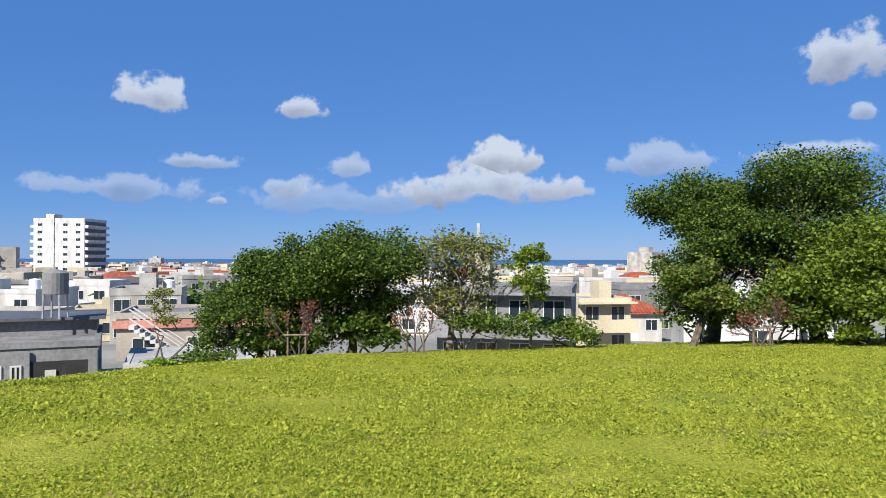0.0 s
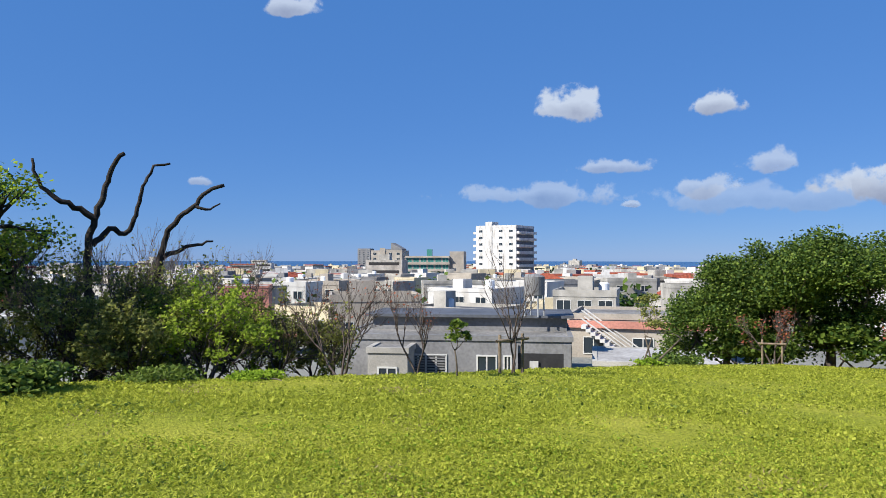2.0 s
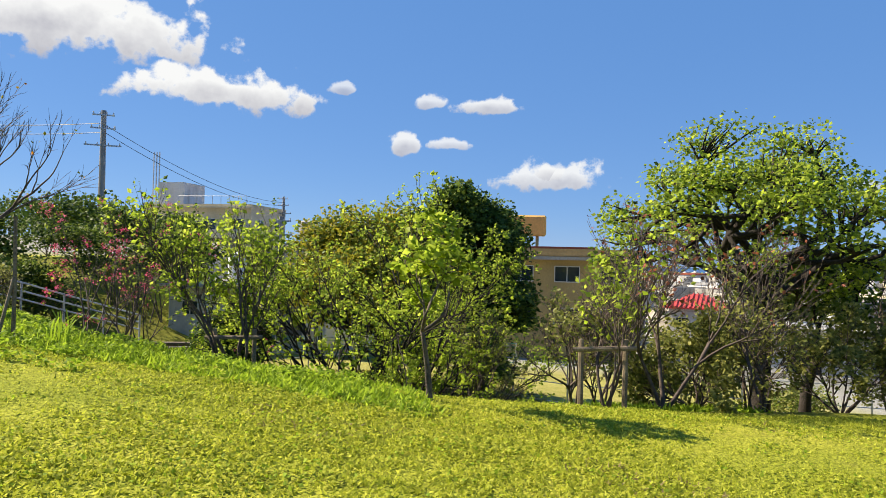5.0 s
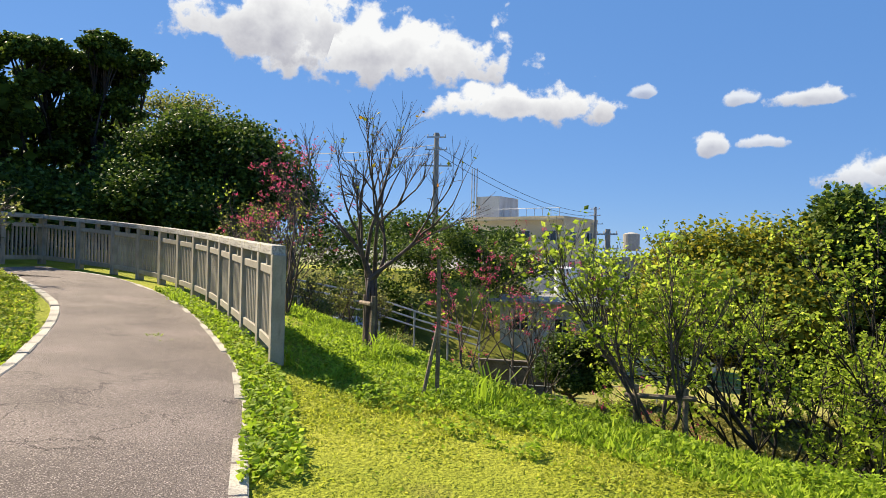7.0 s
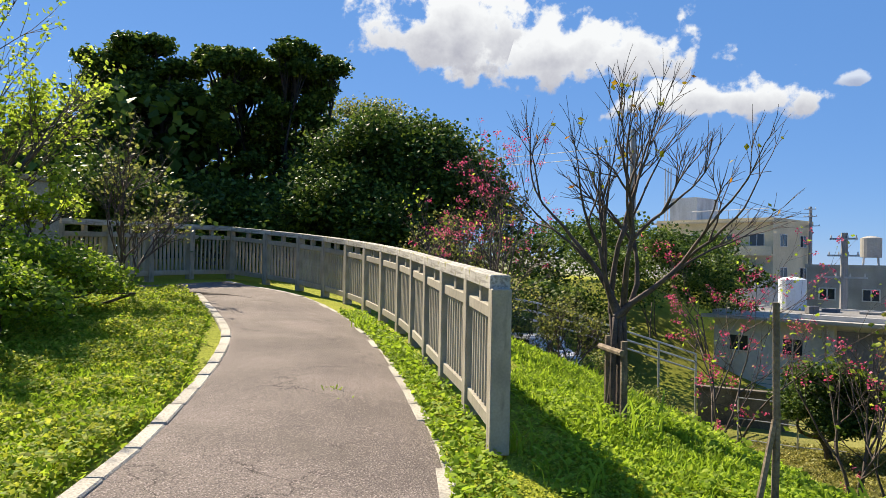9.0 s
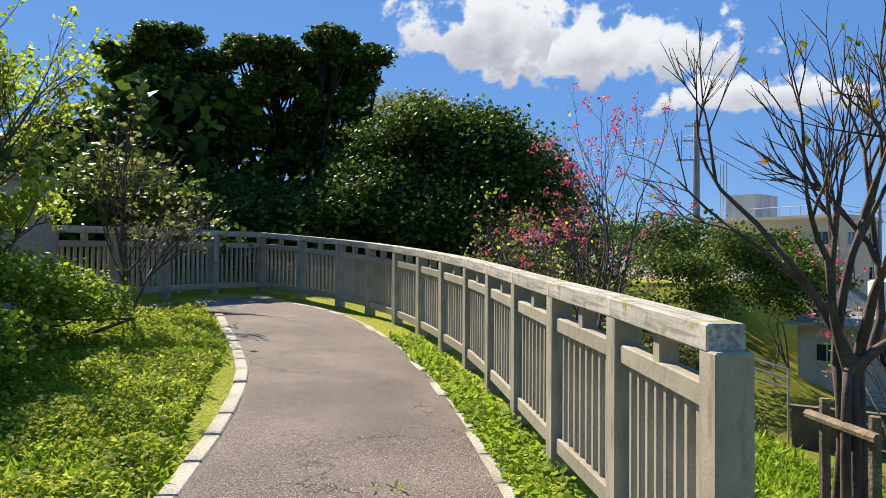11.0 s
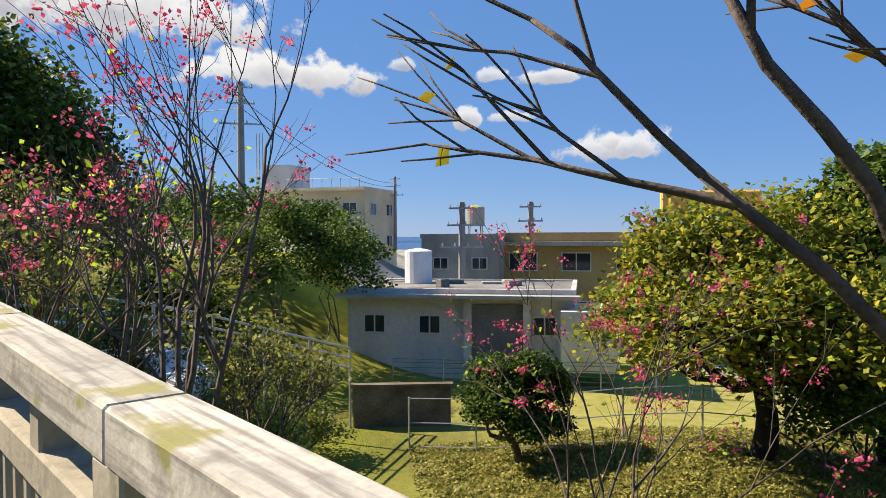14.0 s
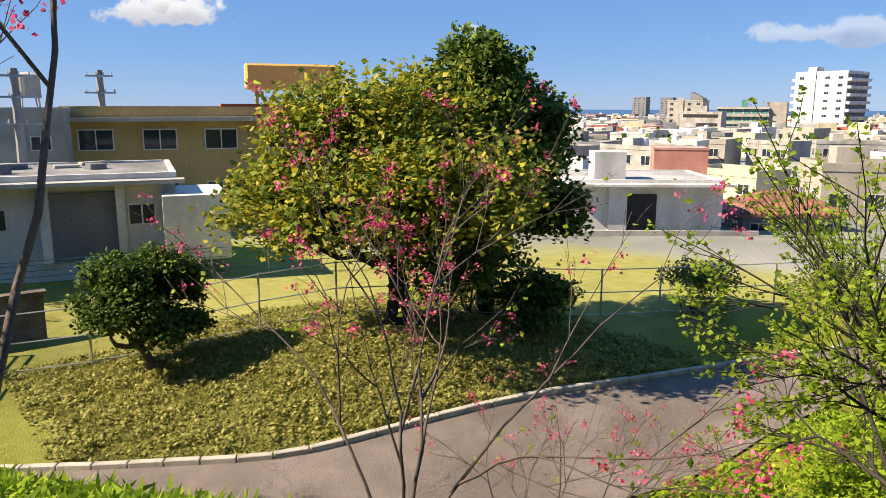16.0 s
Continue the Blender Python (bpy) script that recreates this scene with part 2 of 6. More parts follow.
stain(M["rail_top"], (0.19, 0.175, 0.155), 1.0, 0.46, 0.62, 0.8, (3, 45, 45))
stain(M["rail_top"], (0.15, 0.14, 0.12), 9.0, 0.54, 0.66, 0.6)
stain(M["rail_top"], (0.22, 0.21, 0.05), 5.0, 0.60, 0.68, 0.85)
stain(M["rail"], (0.17, 0.16, 0.10), 2.4, 0.48, 0.66, 0.75, (1, 1, 0.35))
stain(M["rail"], (0.12, 0.11, 0.09), 14.0, 0.55, 0.68, 0.5, (1, 1, 0.25))
stain(M["kerb"], (0.22, 0.20, 0.15), 5.0, 0.52, 0.68, 0.7)
stain(M["white"], (0.32, 0.30, 0.27), 0.7, 0.48, 0.70, 0.75, (1, 1, 0.3))
stain(M["concrete"], (0.16, 0.155, 0.145), 0.5, 0.50, 0.72, 0.7, (1, 1, 0.3))
stain(M["grey"], (0.13, 0.13, 0.13), 0.6, 0.52, 0.72, 0.6, (1, 1, 0.3))
M["turf"], M["asphalt"] = ground_material(), asphalt_material()
stain(M["asphalt"], (0.06, 0.048, 0.042), 62, 0.52, 0.60, 0.75)
stain(M["asphalt"], (0.44, 0.37, 0.33), 90, 0.56, 0.63, 0.8)
stain(M["asphalt"], (0.11, 0.09, 0.075), 1.1, 0.52, 0.68, 0.55)

# ---- geometry helpers ----


class Pieces:
    """Collects loose pieces of one mesh as arrays."""

    def __init__(self):
        self.v, self.q, self.t, self.n = [], [], [], 0

    def add(self, verts, quads=None, tris=None):
        verts = np.asarray(verts, float)
        if quads is not None and len(quads):
            self.q.append(np.asarray(quads, int) + self.n)
        if tris is not None and len(tris):
            self.t.append(np.asarray(tris, int) + self.n)
        self.v.append(verts)
        self.n += len(verts)

    def box(self, lo, hi, m=None):
        x0, y0, z0 = lo
        x1, y1, z1 = hi
        v = [(x, y, z) for z in (z0, z1) for x, y in ((x0, y0), (x1, y0), (x1, y1), (x0, y1))]
        if m is not None:
            v = [m @ Vector(p) for p in v]
        self.add(v, [(3, 2, 1, 0), (4, 5, 6, 7), (0, 1, 5, 4), (1, 2, 6, 5), (2, 3, 7, 6), (3, 0, 4, 7)])

    def tube(self, pts, radii, sides=6):
        pts, radii = np.asarray(pts, float), np.asarray(radii, float)
        k = len(pts)
        tan = np.gradient(pts, axis=0)
        tan /= np.maximum(np.linalg.norm(tan, axis=1, keepdims=True), 1e-9)
        ref = np.array([0.31, 0.17, 0.93]) if abs(tan[0, 2]) < 0.9 else np.array([0.95, 0.2, 0.1])
        u = np.cross(tan, ref)
        u /= np.maximum(np.linalg.norm(u, axis=1, keepdims=True), 1e-9)
        w = np.cross(tan, u)
        a = np.arange(sides) * 2 * np.pi / sides
        ring = pts[:, None] + radii[:, None, None] * (np.cos(a)[None, :, None] * u[:, None] + np.sin(a)[None, :, None] * w[:, None])
        i = np.arange(k - 1)[:, None] * sides + np.arange(sides)[None]
        j = np.arange(k - 1)[:, None] * sides + (np.arange(sides) + 1)[None] % sides
        quads = np.stack([i, j, j + sides, i + sides], -1).reshape(-1, 4)
        top = (k - 1) * sides + np.arange(sides)
        caps = [(top[0], top[s], top[s + 1]) for s in range(1, sides - 1)]
        self.add(ring.reshape(-1, 3), quads, caps)

    def mesh(self, name, mat, smooth=False):
        me = bpy.data.meshes.new(name)
        v = np.concatenate(self.v)
        q = np.concatenate(self.q) if self.q else np.zeros((0, 4), int)
        t = np.concatenate(self.t) if self.t else np.zeros((0, 3), int)
        me.vertices.add(len(v))
        me.vertices.foreach_set("co", v.astype(np.float32).ravel())
        me.loops.add(q.size + t.size)
        me.loops.foreach_set("vertex_index", np.r_[q.ravel(), t.ravel()].astype(np.int32))
        me.polygons.add(len(q) + len(t))
        me.polygons.foreach_set("loop_start", np.r_[np.arange(len(q)) * 4, q.size + np.arange(len(t)) * 3].astype(np.int32))
        me.polygons.foreach_set("use_smooth", np.full(len(q) + len(t), smooth))
        me.update(calc_edges=True)
        for one in (mat if isinstance(mat, (list, tuple)) else [mat]):
            me.materials.append(one)
        return me

    def object(self, name, mat, parent=None, label="", smooth=False):
        ob = new(name, self.mesh(name, mat, smooth))
        if parent is not None:
            ob.parent = parent
        return tagged(ob, label)


def thing(name, label, category, x=0, y=0, z=0, rz=0, group=""):
    ob = new(name)
    ob.empty_display_size = 0.2
    ob.matrix_world = pose(x, y, z, 0, 0, rz)
    return tagged(ob, label, category, group)


def rounded_box(w, d, h, bev=0.01):
    """A bevelled block with its base at z = 0, as a mesh."""
    bm = bmesh.new()
    bmesh.ops.create_cube(bm, size=1)
    bmesh.ops.scale(bm, vec=(w, d, h), verts=bm.verts)
    bmesh.ops.translate(bm, vec=(0, 0, h / 2), verts=bm.verts)
    bmesh.ops.bevel(bm, geom=bm.edges[:], offset=bev, segments=1, affect="EDGES")
    return bm


def bm_mesh(bm, name, mat):
    me = bpy.data.meshes.new(name)
    bm.to_mesh(me)
    bm.free()
    me.materials.append(mat)
    return me


def part(name, data, parent, m=None, label=""):
    ob = new(name, data)
    ob.parent = parent
    if m is not None:
        ob.matrix_basis = m
    return tagged(ob, label)


def smooth_line(pts, step):
    """A Catmull-Rom line through the points, cut at even steps."""
    p = np.asarray(pts, float)
    q = np.vstack([2 * p[0] - p[1], p, 2 * p[-1] - p[-2]])
    out = []
    for i in range(1, len(q) - 2):
        a, b, c, d = q[i - 1], q[i], q[i + 1], q[i + 2]
        for s in np.linspace(0, 1, 24, endpoint=False):
            out.append(0.5 * (2 * b + (c - a) * s + (2 * a - 5 * b + 4 * c - d) * s * s + (3 * b - a - 3 * c + d) * s ** 3))
    out.append(p[-1])
    out = np.array(out)
    run = np.r_[0, np.cumsum(np.linalg.norm(np.diff(out, axis=0), axis=1))]
    k = max(2, int(round(run[-1] / step)) + 1)
    s = np.linspace(0, run[-1], k)
    return np.stack([np.interp(s, run, out[:, j]) for j in range(out.shape[1])], 1)


# ---- the lie of the land ----
EDGE = [(-60, -60), (-44, -31), (-34, -20.5), (-27, -18.2), (-23.4, -16.2), (-20.2, -12.5), (-17.2, -9.6), (-14.9, -7.9), (-13.7, -6.5), (-12.9, -5.0),
        (-11.7, -2.8), (-11.6, 0.5), (-12.2, 4.2), (-11.0, 6.8), (-9.3, 11.2), (-8.5, 14), (-6.9, 18.8), (-4.6, 23), (0, 26.5), (7, 28.5), (16, 30), (30, 28),
        (60, 20), (60, -60)]
KERB_L = [(20, -4.6), (6, -5.4), (-2, -6.9), (-6.6, -8.6), (-10.6, -10.7), (-12.2, -11.65), (-14.25, -13.1), (-15.97, -14.6), (-17.8, -16.8), (-19.0, -18.4), (-18.9, -19.2), (-17.6, -19.2), (-14, -18.8)]
KERB_R = [(20, -2.4), (6, -3.2), (-2, -4.6), (-6.4, -6.15), (-10.32, -8.13), (-11.75, -8.9), (-13.2, -9.8), (-15.3, -11.4), (-17.55, -13.35), (-19.3, -15.2), (-20.7, -17.2), (-21.3, -19.7)]
LOW_OUT = [(-31.5, -14.4), (-30.0, -11.7), (-28.7, -10.0), (-27.2, -8.1), (-26.0, -6.3), (-25.5, -4.2), (-25.2, -2.0), (-24.8, 0.8), (-24.1, 4.3), (-22.9, 8.0), (-21.4, 12.0), (-18.9, 18.0)]
LOW_IN = [(-29.5, -16.2), (-27.0, -13.0), (-25.0, -10.6), (-23.5, -8.8), (-22.3, -6.7), (-22.3, -4.6), (-21.8, -2.4), (-21.4, 0.2), (-21.0, 3.4), (-20.1, 6.6), (-18.7, 10.6), (-16.3, 16.6)]


def sm(v):
    v = np.clip(v, 0, 1)
    return v * v * (3 - 2 * v)


def outside(x, y, poly):
    """Signed distance from a closed outline, positive outside."""
    p = np.asarray(poly, float)
    q = np.roll(p, -1, 0)
    best = np.full(np.shape(x), 1e9)
    inside = np.zeros(np.shape(x), bool)
    for (ax, ay), (bx, by) in zip(p, q):
        dx, dy = bx - ax, by - ay
        s = np.clip(((x - ax) * dx + (y - ay) * dy) / (dx * dx + dy * dy), 0, 1)
        best = np.minimum(best, np.hypot(x - ax - s * dx, y - ay - s * dy))
        with np.errstate(divide="ignore", invalid="ignore"):
            cross = ((ay > y) != (by > y)) & (x < dx * (y - ay) / (dy if dy else 1e-9) + ax)
        inside ^= cross
    return np.where(inside, -best, best)


def plane_z(x, y):
    return -0.01 * np.clip(x, -40, 60) - 0.075 * np.clip(y, -26, 45) + 0.03 * np.clip(x, 0, 25)


def low_z(x, y):
    r = np.hypot(x + 5, y)
    z = -3.3 - (1.2 * sm((r - 26) / 22) + 3.2 * sm((r - 36) / 60)) * sm((y + 4) / 16) - 3.5 * sm((r - 80) / 200) - 8.5 * sm((r - 250) / 600) - 8.5 * sm((r - 800) / 700)
    z = z + 4.6 * sm((-x - 36) / 18) * sm((-7 - y) / 9) * (1 - sm((r - 300) / 300)) + 2.2 * sm((-x - 75) / 25) * sm((6 - y) / 20) * (1 - sm((r - 300) / 300))
    return z + 0.9 * np.exp(-((x + 29.5) ** 2 + (y + 2.5) ** 2) / 22)


PATH_RING = KERB_L + KERB_R[::-1]
LOW_RING = LOW_OUT + LOW_IN[::-1]


def ground_z(x, y, carve=True):
    x, y = np.asarray(x, float), np.asarray(y, float)
    d = outside(x, y, EDGE)
    s = sm((d + 0.3) / (6.8 + 5.5 * sm((y + 4) / 5) * sm((16 - y) / 6)))
    z = plane_z(x, y) * (1 - s) + low_z(x, y) * s - 0.12 * sm((d + 1.5) / 2.5)
    if carve:
        z = np.where(outside(x, y, PATH_RING) < 0.1, z - 0.05, z)
        z = np.where(outside(x, y, LOW_RING) < 0.1, z - 0.06, z)
    return z


def gz(x, y):
    return float(ground_z(np.array([x]), np.array([y]), False)[0])


def axis(lo, hi, step, far):
    mid = list(np.arange(lo, hi, step))
    up, s, v = [], step, hi
    while v < far:
        up.append(v)
        s *= 1.16
        v += s
    dn, s, v = [], step, lo - step
    while v > -far:
        dn.append(v)
        s *= 1.16
        v -= s
    return np.array(dn[::-1] + [*mid] + up)


gx, gy = axis(-34, 24, 0.3, 4700), axis(-24, 34, 0.3, 4700)
X, Y = np.meshgrid(gx, gy)
Z = ground_z(X, Y)
Z += 0.025 * np.sin(X * 1.1 + 0.6 * np.sin(Y * 0.7)) * np.sin(Y * 0.9 + 1.3) * (np.hypot(X, Y) < 60)
land = Pieces()
k = len(gx)
i = (np.arange(len(gy) - 1)[:, None] * k + np.arange(k - 1)[None]).ravel()
land.add(np.stack([X.ravel(), Y.ravel(), Z.ravel()], 1), np.stack([i, i + 1, i + 1 + k, i + k], 1))
ground = tagged(land.object("ground", M["turf"], smooth=True), "sunlit short turf falling away to rough banks and the town", "ground", kind="structure")
dist = outside(X, Y, EDGE)
rough = sm((dist + 0.4) / 2.5) * (1 - sm((dist - 12) / 5)) * (0.7 + 0.3 * np.sin(X * 0.8) * np.sin(Y * 0.9))
rough = np.where((X < -12) & (Y < -2.5) & (Y > -9.5) & (X > -16), rough * 0.35, rough)
rough = np.maximum(rough * (1 - 0.75 * np.exp(-((X + 34) ** 2 + (Y - 3) ** 2) / 90)), 0)
town_mask = np.maximum(sm((dist - 24) / 10), sm((dist - 6) / 3) * sm((Y - 13) / 4))
dry_lawn = 0.75 * sm((X + 46) / 6) * sm((-X - 24.5) / 3) * sm((Y + 12) / 4) * sm((18 - Y) / 5)
col = ground.data.attributes.new("rough", "FLOAT_COLOR", "POINT")
col.data.foreach_set("color", np.stack([rough, town_mask, dry_lawn, 1 + 0 * rough], -1).astype(np.float32).ravel())

water = Pieces()
water.add([(-4800, -4800, -25), (4800, -4800, -25), (4800, 4800, -25), (-4800, 4800, -25)], [(0, 1, 2, 3)])
sea_mat = material("sea_water", (0.02, 0.07, 0.16), 0.25, 0.2, 0.004, 0.05, 0.0)
tagged(water.object("water", sea_mat), "deep blue sea to the horizon", "sea", kind="structure")


def ribbon(name, a, b, lift, mat, label, category):
    """A paved strip between two lines, with thickness."""
    n = 90
    la, lb = smooth_line(a, 0.1), smooth_line(b, 0.1)
    pick = lambda l: l[np.linspace(0, len(l) - 1, n).astype(int)]
    la, lb = pick(la), pick(lb)
    p = Pieces()
    rows = []
    for f in (0, 0.2, 0.4, 0.6, 0.8, 1):
        q = la * (1 - f) + lb * f
        z = ground_z(q[:, 0], q[:, 1], False) + lift + 0.025 * math.sin(math.pi * f)
        rows.append(np.c_[q, z])
    v = np.concatenate(rows)
    i = (np.arange(5)[:, None] * n + np.arange(n - 1)[None]).ravel()
    p.add(v, np.stack([i, i + n, i + n + 1, i + 1], 1))
    return tagged(p.object(name, mat, smooth=True), label, category, kind="structure")


ribbon("path", KERB_L, KERB_R, 0.012, M["asphalt"], "cracked reddish-grey asphalt footpath curving beside a railing", "path")
ribbon("road", LOW_OUT, LOW_IN, 0.015, M["asphalt"], "grey asphalt lane curving round the foot of the bank", "lane")

# ---- kerbs, block by block ----
kerb_mesh = bm_mesh(rounded_box(0.58, 0.13, 0.16, 0.012), "kerb_block", M["kerb"])


def kerb(line, label, lift=0.0, lo=0, hi=1e9):
    top = tagged(new("kerb"), label, "kerb", kind="structure")
    pts = smooth_line(line, 0.6)
    for a, b in zip(pts[:-1], pts[1:]):
        c = (a + b) / 2
        if not lo <= c[0] <= hi:
            continue
        za, zb = gz(*a), gz(*b)
        yaw = math.degrees(math.atan2(b[1] - a[1], b[0] - a[0]))
        tilt = math.degrees(math.atan2(zb - za, 0.6))
        part("kerb_block", kerb_mesh, top, pose(c[0], c[1], (za + zb) / 2 - 0.10 + lift + random.uniform(-0.008, 0.008), 0, -tilt, yaw + random.uniform(-1.2, 1.2)))


kerb(KERB_L, "low pale concrete kerb blocks along the lawn side of the path", -0.035, lo=-23, hi=-5)
kerb(KERB_R, "low concrete kerb blocks half sunk in weeds beside the railing", -0.045, lo=-23, hi=-5)
kerb(LOW_OUT, "pale concrete kerb blocks round the lower lane", 0.05, lo=-32, hi=-17)
# ---- the railing ----
RAIL = [(-13.25, -9.3), (-14.72, -10.32), (-15.35, -10.85), (-16.63, -11.82), (-18.2, -13.12), (-20.1, -15.15), (-21.3, -17.0), (-21.8, -18.4), (-21.95, -20.2)]
RAIL_FAR = [(-21.95, -20.2), (-20, -20.25), (-17, -19.75)]
SPAN = 1.17


def rail_base(x, y, first):
    s = math.hypot(x - RAIL[0][0], y - RAIL[0][1])
    return float(plane_z(x, y)) + 0.02 + (0.06 * math.exp(-s / 3.0) if first else 0.0)


def bar(length, wid, hgt, mat, name):
    return bm_mesh(rounded_box(length, wid, hgt, 0.008), name, mat)


post_mesh = bar(0.15, 0.15, 1.22, M["rail"], "post")
stub_mesh = bar(0.09, 0.09, 0.16, M["rail"], "stub")
slat_mesh = bar(0.045, 0.055, 0.76, M["rail"], "baluster")


def railing(line, label, first):
    pts = smooth_line(line, SPAN)
    top = thing("railing", label, "railing", *pts[0], rail_base(*pts[0], first), 0)
    inv = top.matrix_world.inverted()
    place = lambda m: inv @ m
    for i, (a, b) in enumerate(zip(pts[:-1], pts[1:])):
        za, zb = rail_base(*a, first), rail_base(*b, first)
        run = math.dist(a, b)
        yaw = math.degrees(math.atan2(b[1] - a[1], b[0] - a[0]))
        tilt = -math.degrees(math.atan2(zb - za, run))
        c, zc = (a + b) / 2, (za + zb) / 2
        for nm, w, h, at, mat in (("top_rail", 0.155, 0.11, 1.17, "rail_top"), ("mid_rail", 0.10, 0.10, 0.94, "rail"), ("bottom_rail", 0.10, 0.11, 0.11, "rail")):
            long = run + (0.004 if nm == "top_rail" else -0.15)
            part(nm, bar(long, w, h, M[mat], nm), top, place(pose(*c, zc + at, 0, tilt, yaw)))
        part("stub", stub_mesh, top, place(pose(*c, zc + 1.03, 0, 0, yaw)))
        for s in range(1, 9):
            f = 0.075 / run + (1 - 0.15 / run) * s / 9
            p = a * (1 - f) + b * f
            part("baluster", slat_mesh, top, place(pose(*p, za * (1 - f) + zb * f + 0.20, 0, 0, yaw)))
    for j, p in enumerate(pts):
        if j == 0 and not first:
            continue
        q = pts[min(j + 1, len(pts) - 1)] - pts[max(j - 1, 0)]
        part("post", post_mesh, top, place(pose(*p, rail_base(*p, first) - 0.04, 0, 0, math.degrees(math.atan2(q[1], q[0])))))
    return top


rail_near = railing(RAIL, "weathered grey concrete railing with a wide cap, mossy in places", True)
railing(RAIL_FAR, "grey concrete railing in the shade of tall trees", False)

end_wall = thing("concrete_wall", "weathered grey concrete wall at the end of a railing", "wall", -15.65, -19.6, float(plane_z(-15.65, -19.6)) - 0.1, 7)
part("wall", bm_mesh(rounded_box(2.6, 0.22, 2.05, 0.015), "wall", M["concrete"]), end_wall)
part("coping", bm_mesh(rounded_box(2.68, 0.3, 0.09, 0.012), "coping", M["rail"]), end_wall, pose(0, 0, 2.05))

# ---- plants ----


def leaves(at, size, rng, up=0.5, slim=0.45):
    """Folded leaf blades at the given points: vertices and quads."""
    n = len(at)
    d = rng.normal(size=(n, 3))
    d[:, 2] *= 0.6
    d /= np.linalg.norm(d, axis=1, keepdims=True)
    nn = rng.normal(size=(n, 3)) * (1 - up) + np.array([0, 0, up * 1.6])
    side = np.cross(d, nn)
    side /= np.maximum(np.linalg.norm(side, axis=1, keepdims=True), 1e-6)
    lift = np.cross(side, d)
    s = size * rng.uniform(0.6, 1.25, (n, 1))
    v = np.stack([at - d * s * 0.5, at + side * s * slim - lift * s * 0.12, at + d * s * 0.5 - lift * s * 0.1, at - side * s * slim - lift * s * 0.12], 1).reshape(-1, 3)
    return v, np.arange(4 * n).reshape(-1, 4)


def curve_between(a, b, rng, sag=0.15, k=5):
    a, b = np.asarray(a, float), np.asarray(b, float)
    s = np.linspace(0, 1, k)[:, None]
    bend = rng.normal(size=3) * np.linalg.norm(b - a) * sag
    return a + (b - a) * s + bend * np.sin(np.pi * s) * 0.6


def leafy_tree(name, label, x, y, height, spread, crown, trunk_r, leaf, mat, seed, lobes=9, clumps=26, per=26, bark="bark", z=None, lean=(0, 0), flat=0.75, size_lobe=0.45,
               category="tree", low=0.0, slim=0.45, gap=0.0, stems=1, second=None, top_z=None, full=False, dome=False):
    """A trunk with limbs that carry lobes of leaf clumps. spread: crown width; crown: crown depth."""
    rng = np.random.default_rng(seed)
    z = gz(x, y) - 0.06 if z is None else z
    if top_z is not None:
        height, crown = top_z - z, crown * (top_z - z) / height
    top = thing(name, label, category, x, y, z)
    wood, leaf_a, leaf_b = Pieces(), Pieces(), Pieces()
    mid = np.array([lean[0], lean[1], height - crown / 2])
    forks = []
    for s in range(stems):
        foot = np.array([*(rng.normal(size=2) * (0.12 if stems > 1 else 0.0) * stems ** 0.5), 0])
        fork = np.array([lean[0] * 0.5 + rng.normal() * 0.1 * stems, lean[1] * 0.5 + rng.normal() * 0.1 * stems, max(height - crown * (0.85 if stems == 1 else 0.7), 0.15 * height)])
        wood.tube(curve_between(foot, fork, rng, 0.06, 6), np.linspace(trunk_r * 1.25, trunk_r * 0.75, 6), 8)
        forks.append(fork)
    pts = []
    mains = []
    n_main = max(3, min(7, lobes // 3))
    for i in range(n_main):
        a = i * 6.283 / n_main + rng.uniform(-0.3, 0.3)
        end = mid + np.array([math.cos(a) * spread * 0.24, math.sin(a) * spread * 0.24, rng.uniform(-0.22, 0.02) * crown])
        main = curve_between(forks[i % stems], end, rng, 0.22, 6)
        wood.tube(main, np.linspace(trunk_r * 0.62, trunk_r * 0.3, 6), 6)
        mains.append(main)
    for i in range(lobes):
        g = (i + 0.5) / lobes
        ang = i * 2.39996 + rng.uniform(-0.4, 0.4)
        rad = math.sqrt(g) * 0.5 * spread * (1 - size_lobe * 0.55)
        up = (1 - g) * 0.5 + rng.uniform(-0.42, 0.32) * (1 if g > 0.3 else 0.6)
        if full and g > 0.2:
            up = rng.uniform(-0.62, 0.5) * (1 if g > 0.5 else 0.7)
        if dome:
            up = math.sqrt(max(0.0, 1 - 0.96 * g)) * rng.uniform(0.62, 1.0) * 1.15 - 0.5 if i % 4 else rng.uniform(-0.55, 0.1)
        c = mid + np.array([math.cos(ang) * rad, math.sin(ang) * rad, np.clip(up, -0.62 + low, 0.5) * crown * 0.62])
        r = size_lobe * 0.5 * spread * rng.uniform(0.75, 1.15)
        main = min(mains, key=lambda q: np.linalg.norm(q[-1] - c))
        limb = curve_between(main[rng.integers(3, 6)], c, rng, 0.2)
        wood.tube(limb, np.linspace(trunk_r * 0.3, trunk_r * 0.12, 5), 5)
        d = rng.normal(size=(clumps, 3))
        d[:, 2] = np.abs(d[:, 2]) * 0.9 - 0.35 * (1 - low)
        d /= np.linalg.norm(d, axis=1, keepdims=True)
        cl = c + d * r * rng.uniform(0.55, 1.05, (clumps, 1)) * np.array([1, 1, flat])
        cl[:, 2] = np.maximum(cl[:, 2], 0.15)
        for p in cl[: max(6, clumps // 3)]:
            twig = curve_between(limb[3], p, rng, 0.12, 4)
            if clumps < 36 or p[0] * 997 % 1 < 0.35:
                wood.tube(twig[[0, 2, 3]], np.linspace(trunk_r * 0.17, trunk_r * 0.04, 3), 3)
        keep = rng.random(clumps) > gap
        pts.append(cl[keep])
    pts = np.concatenate(pts)
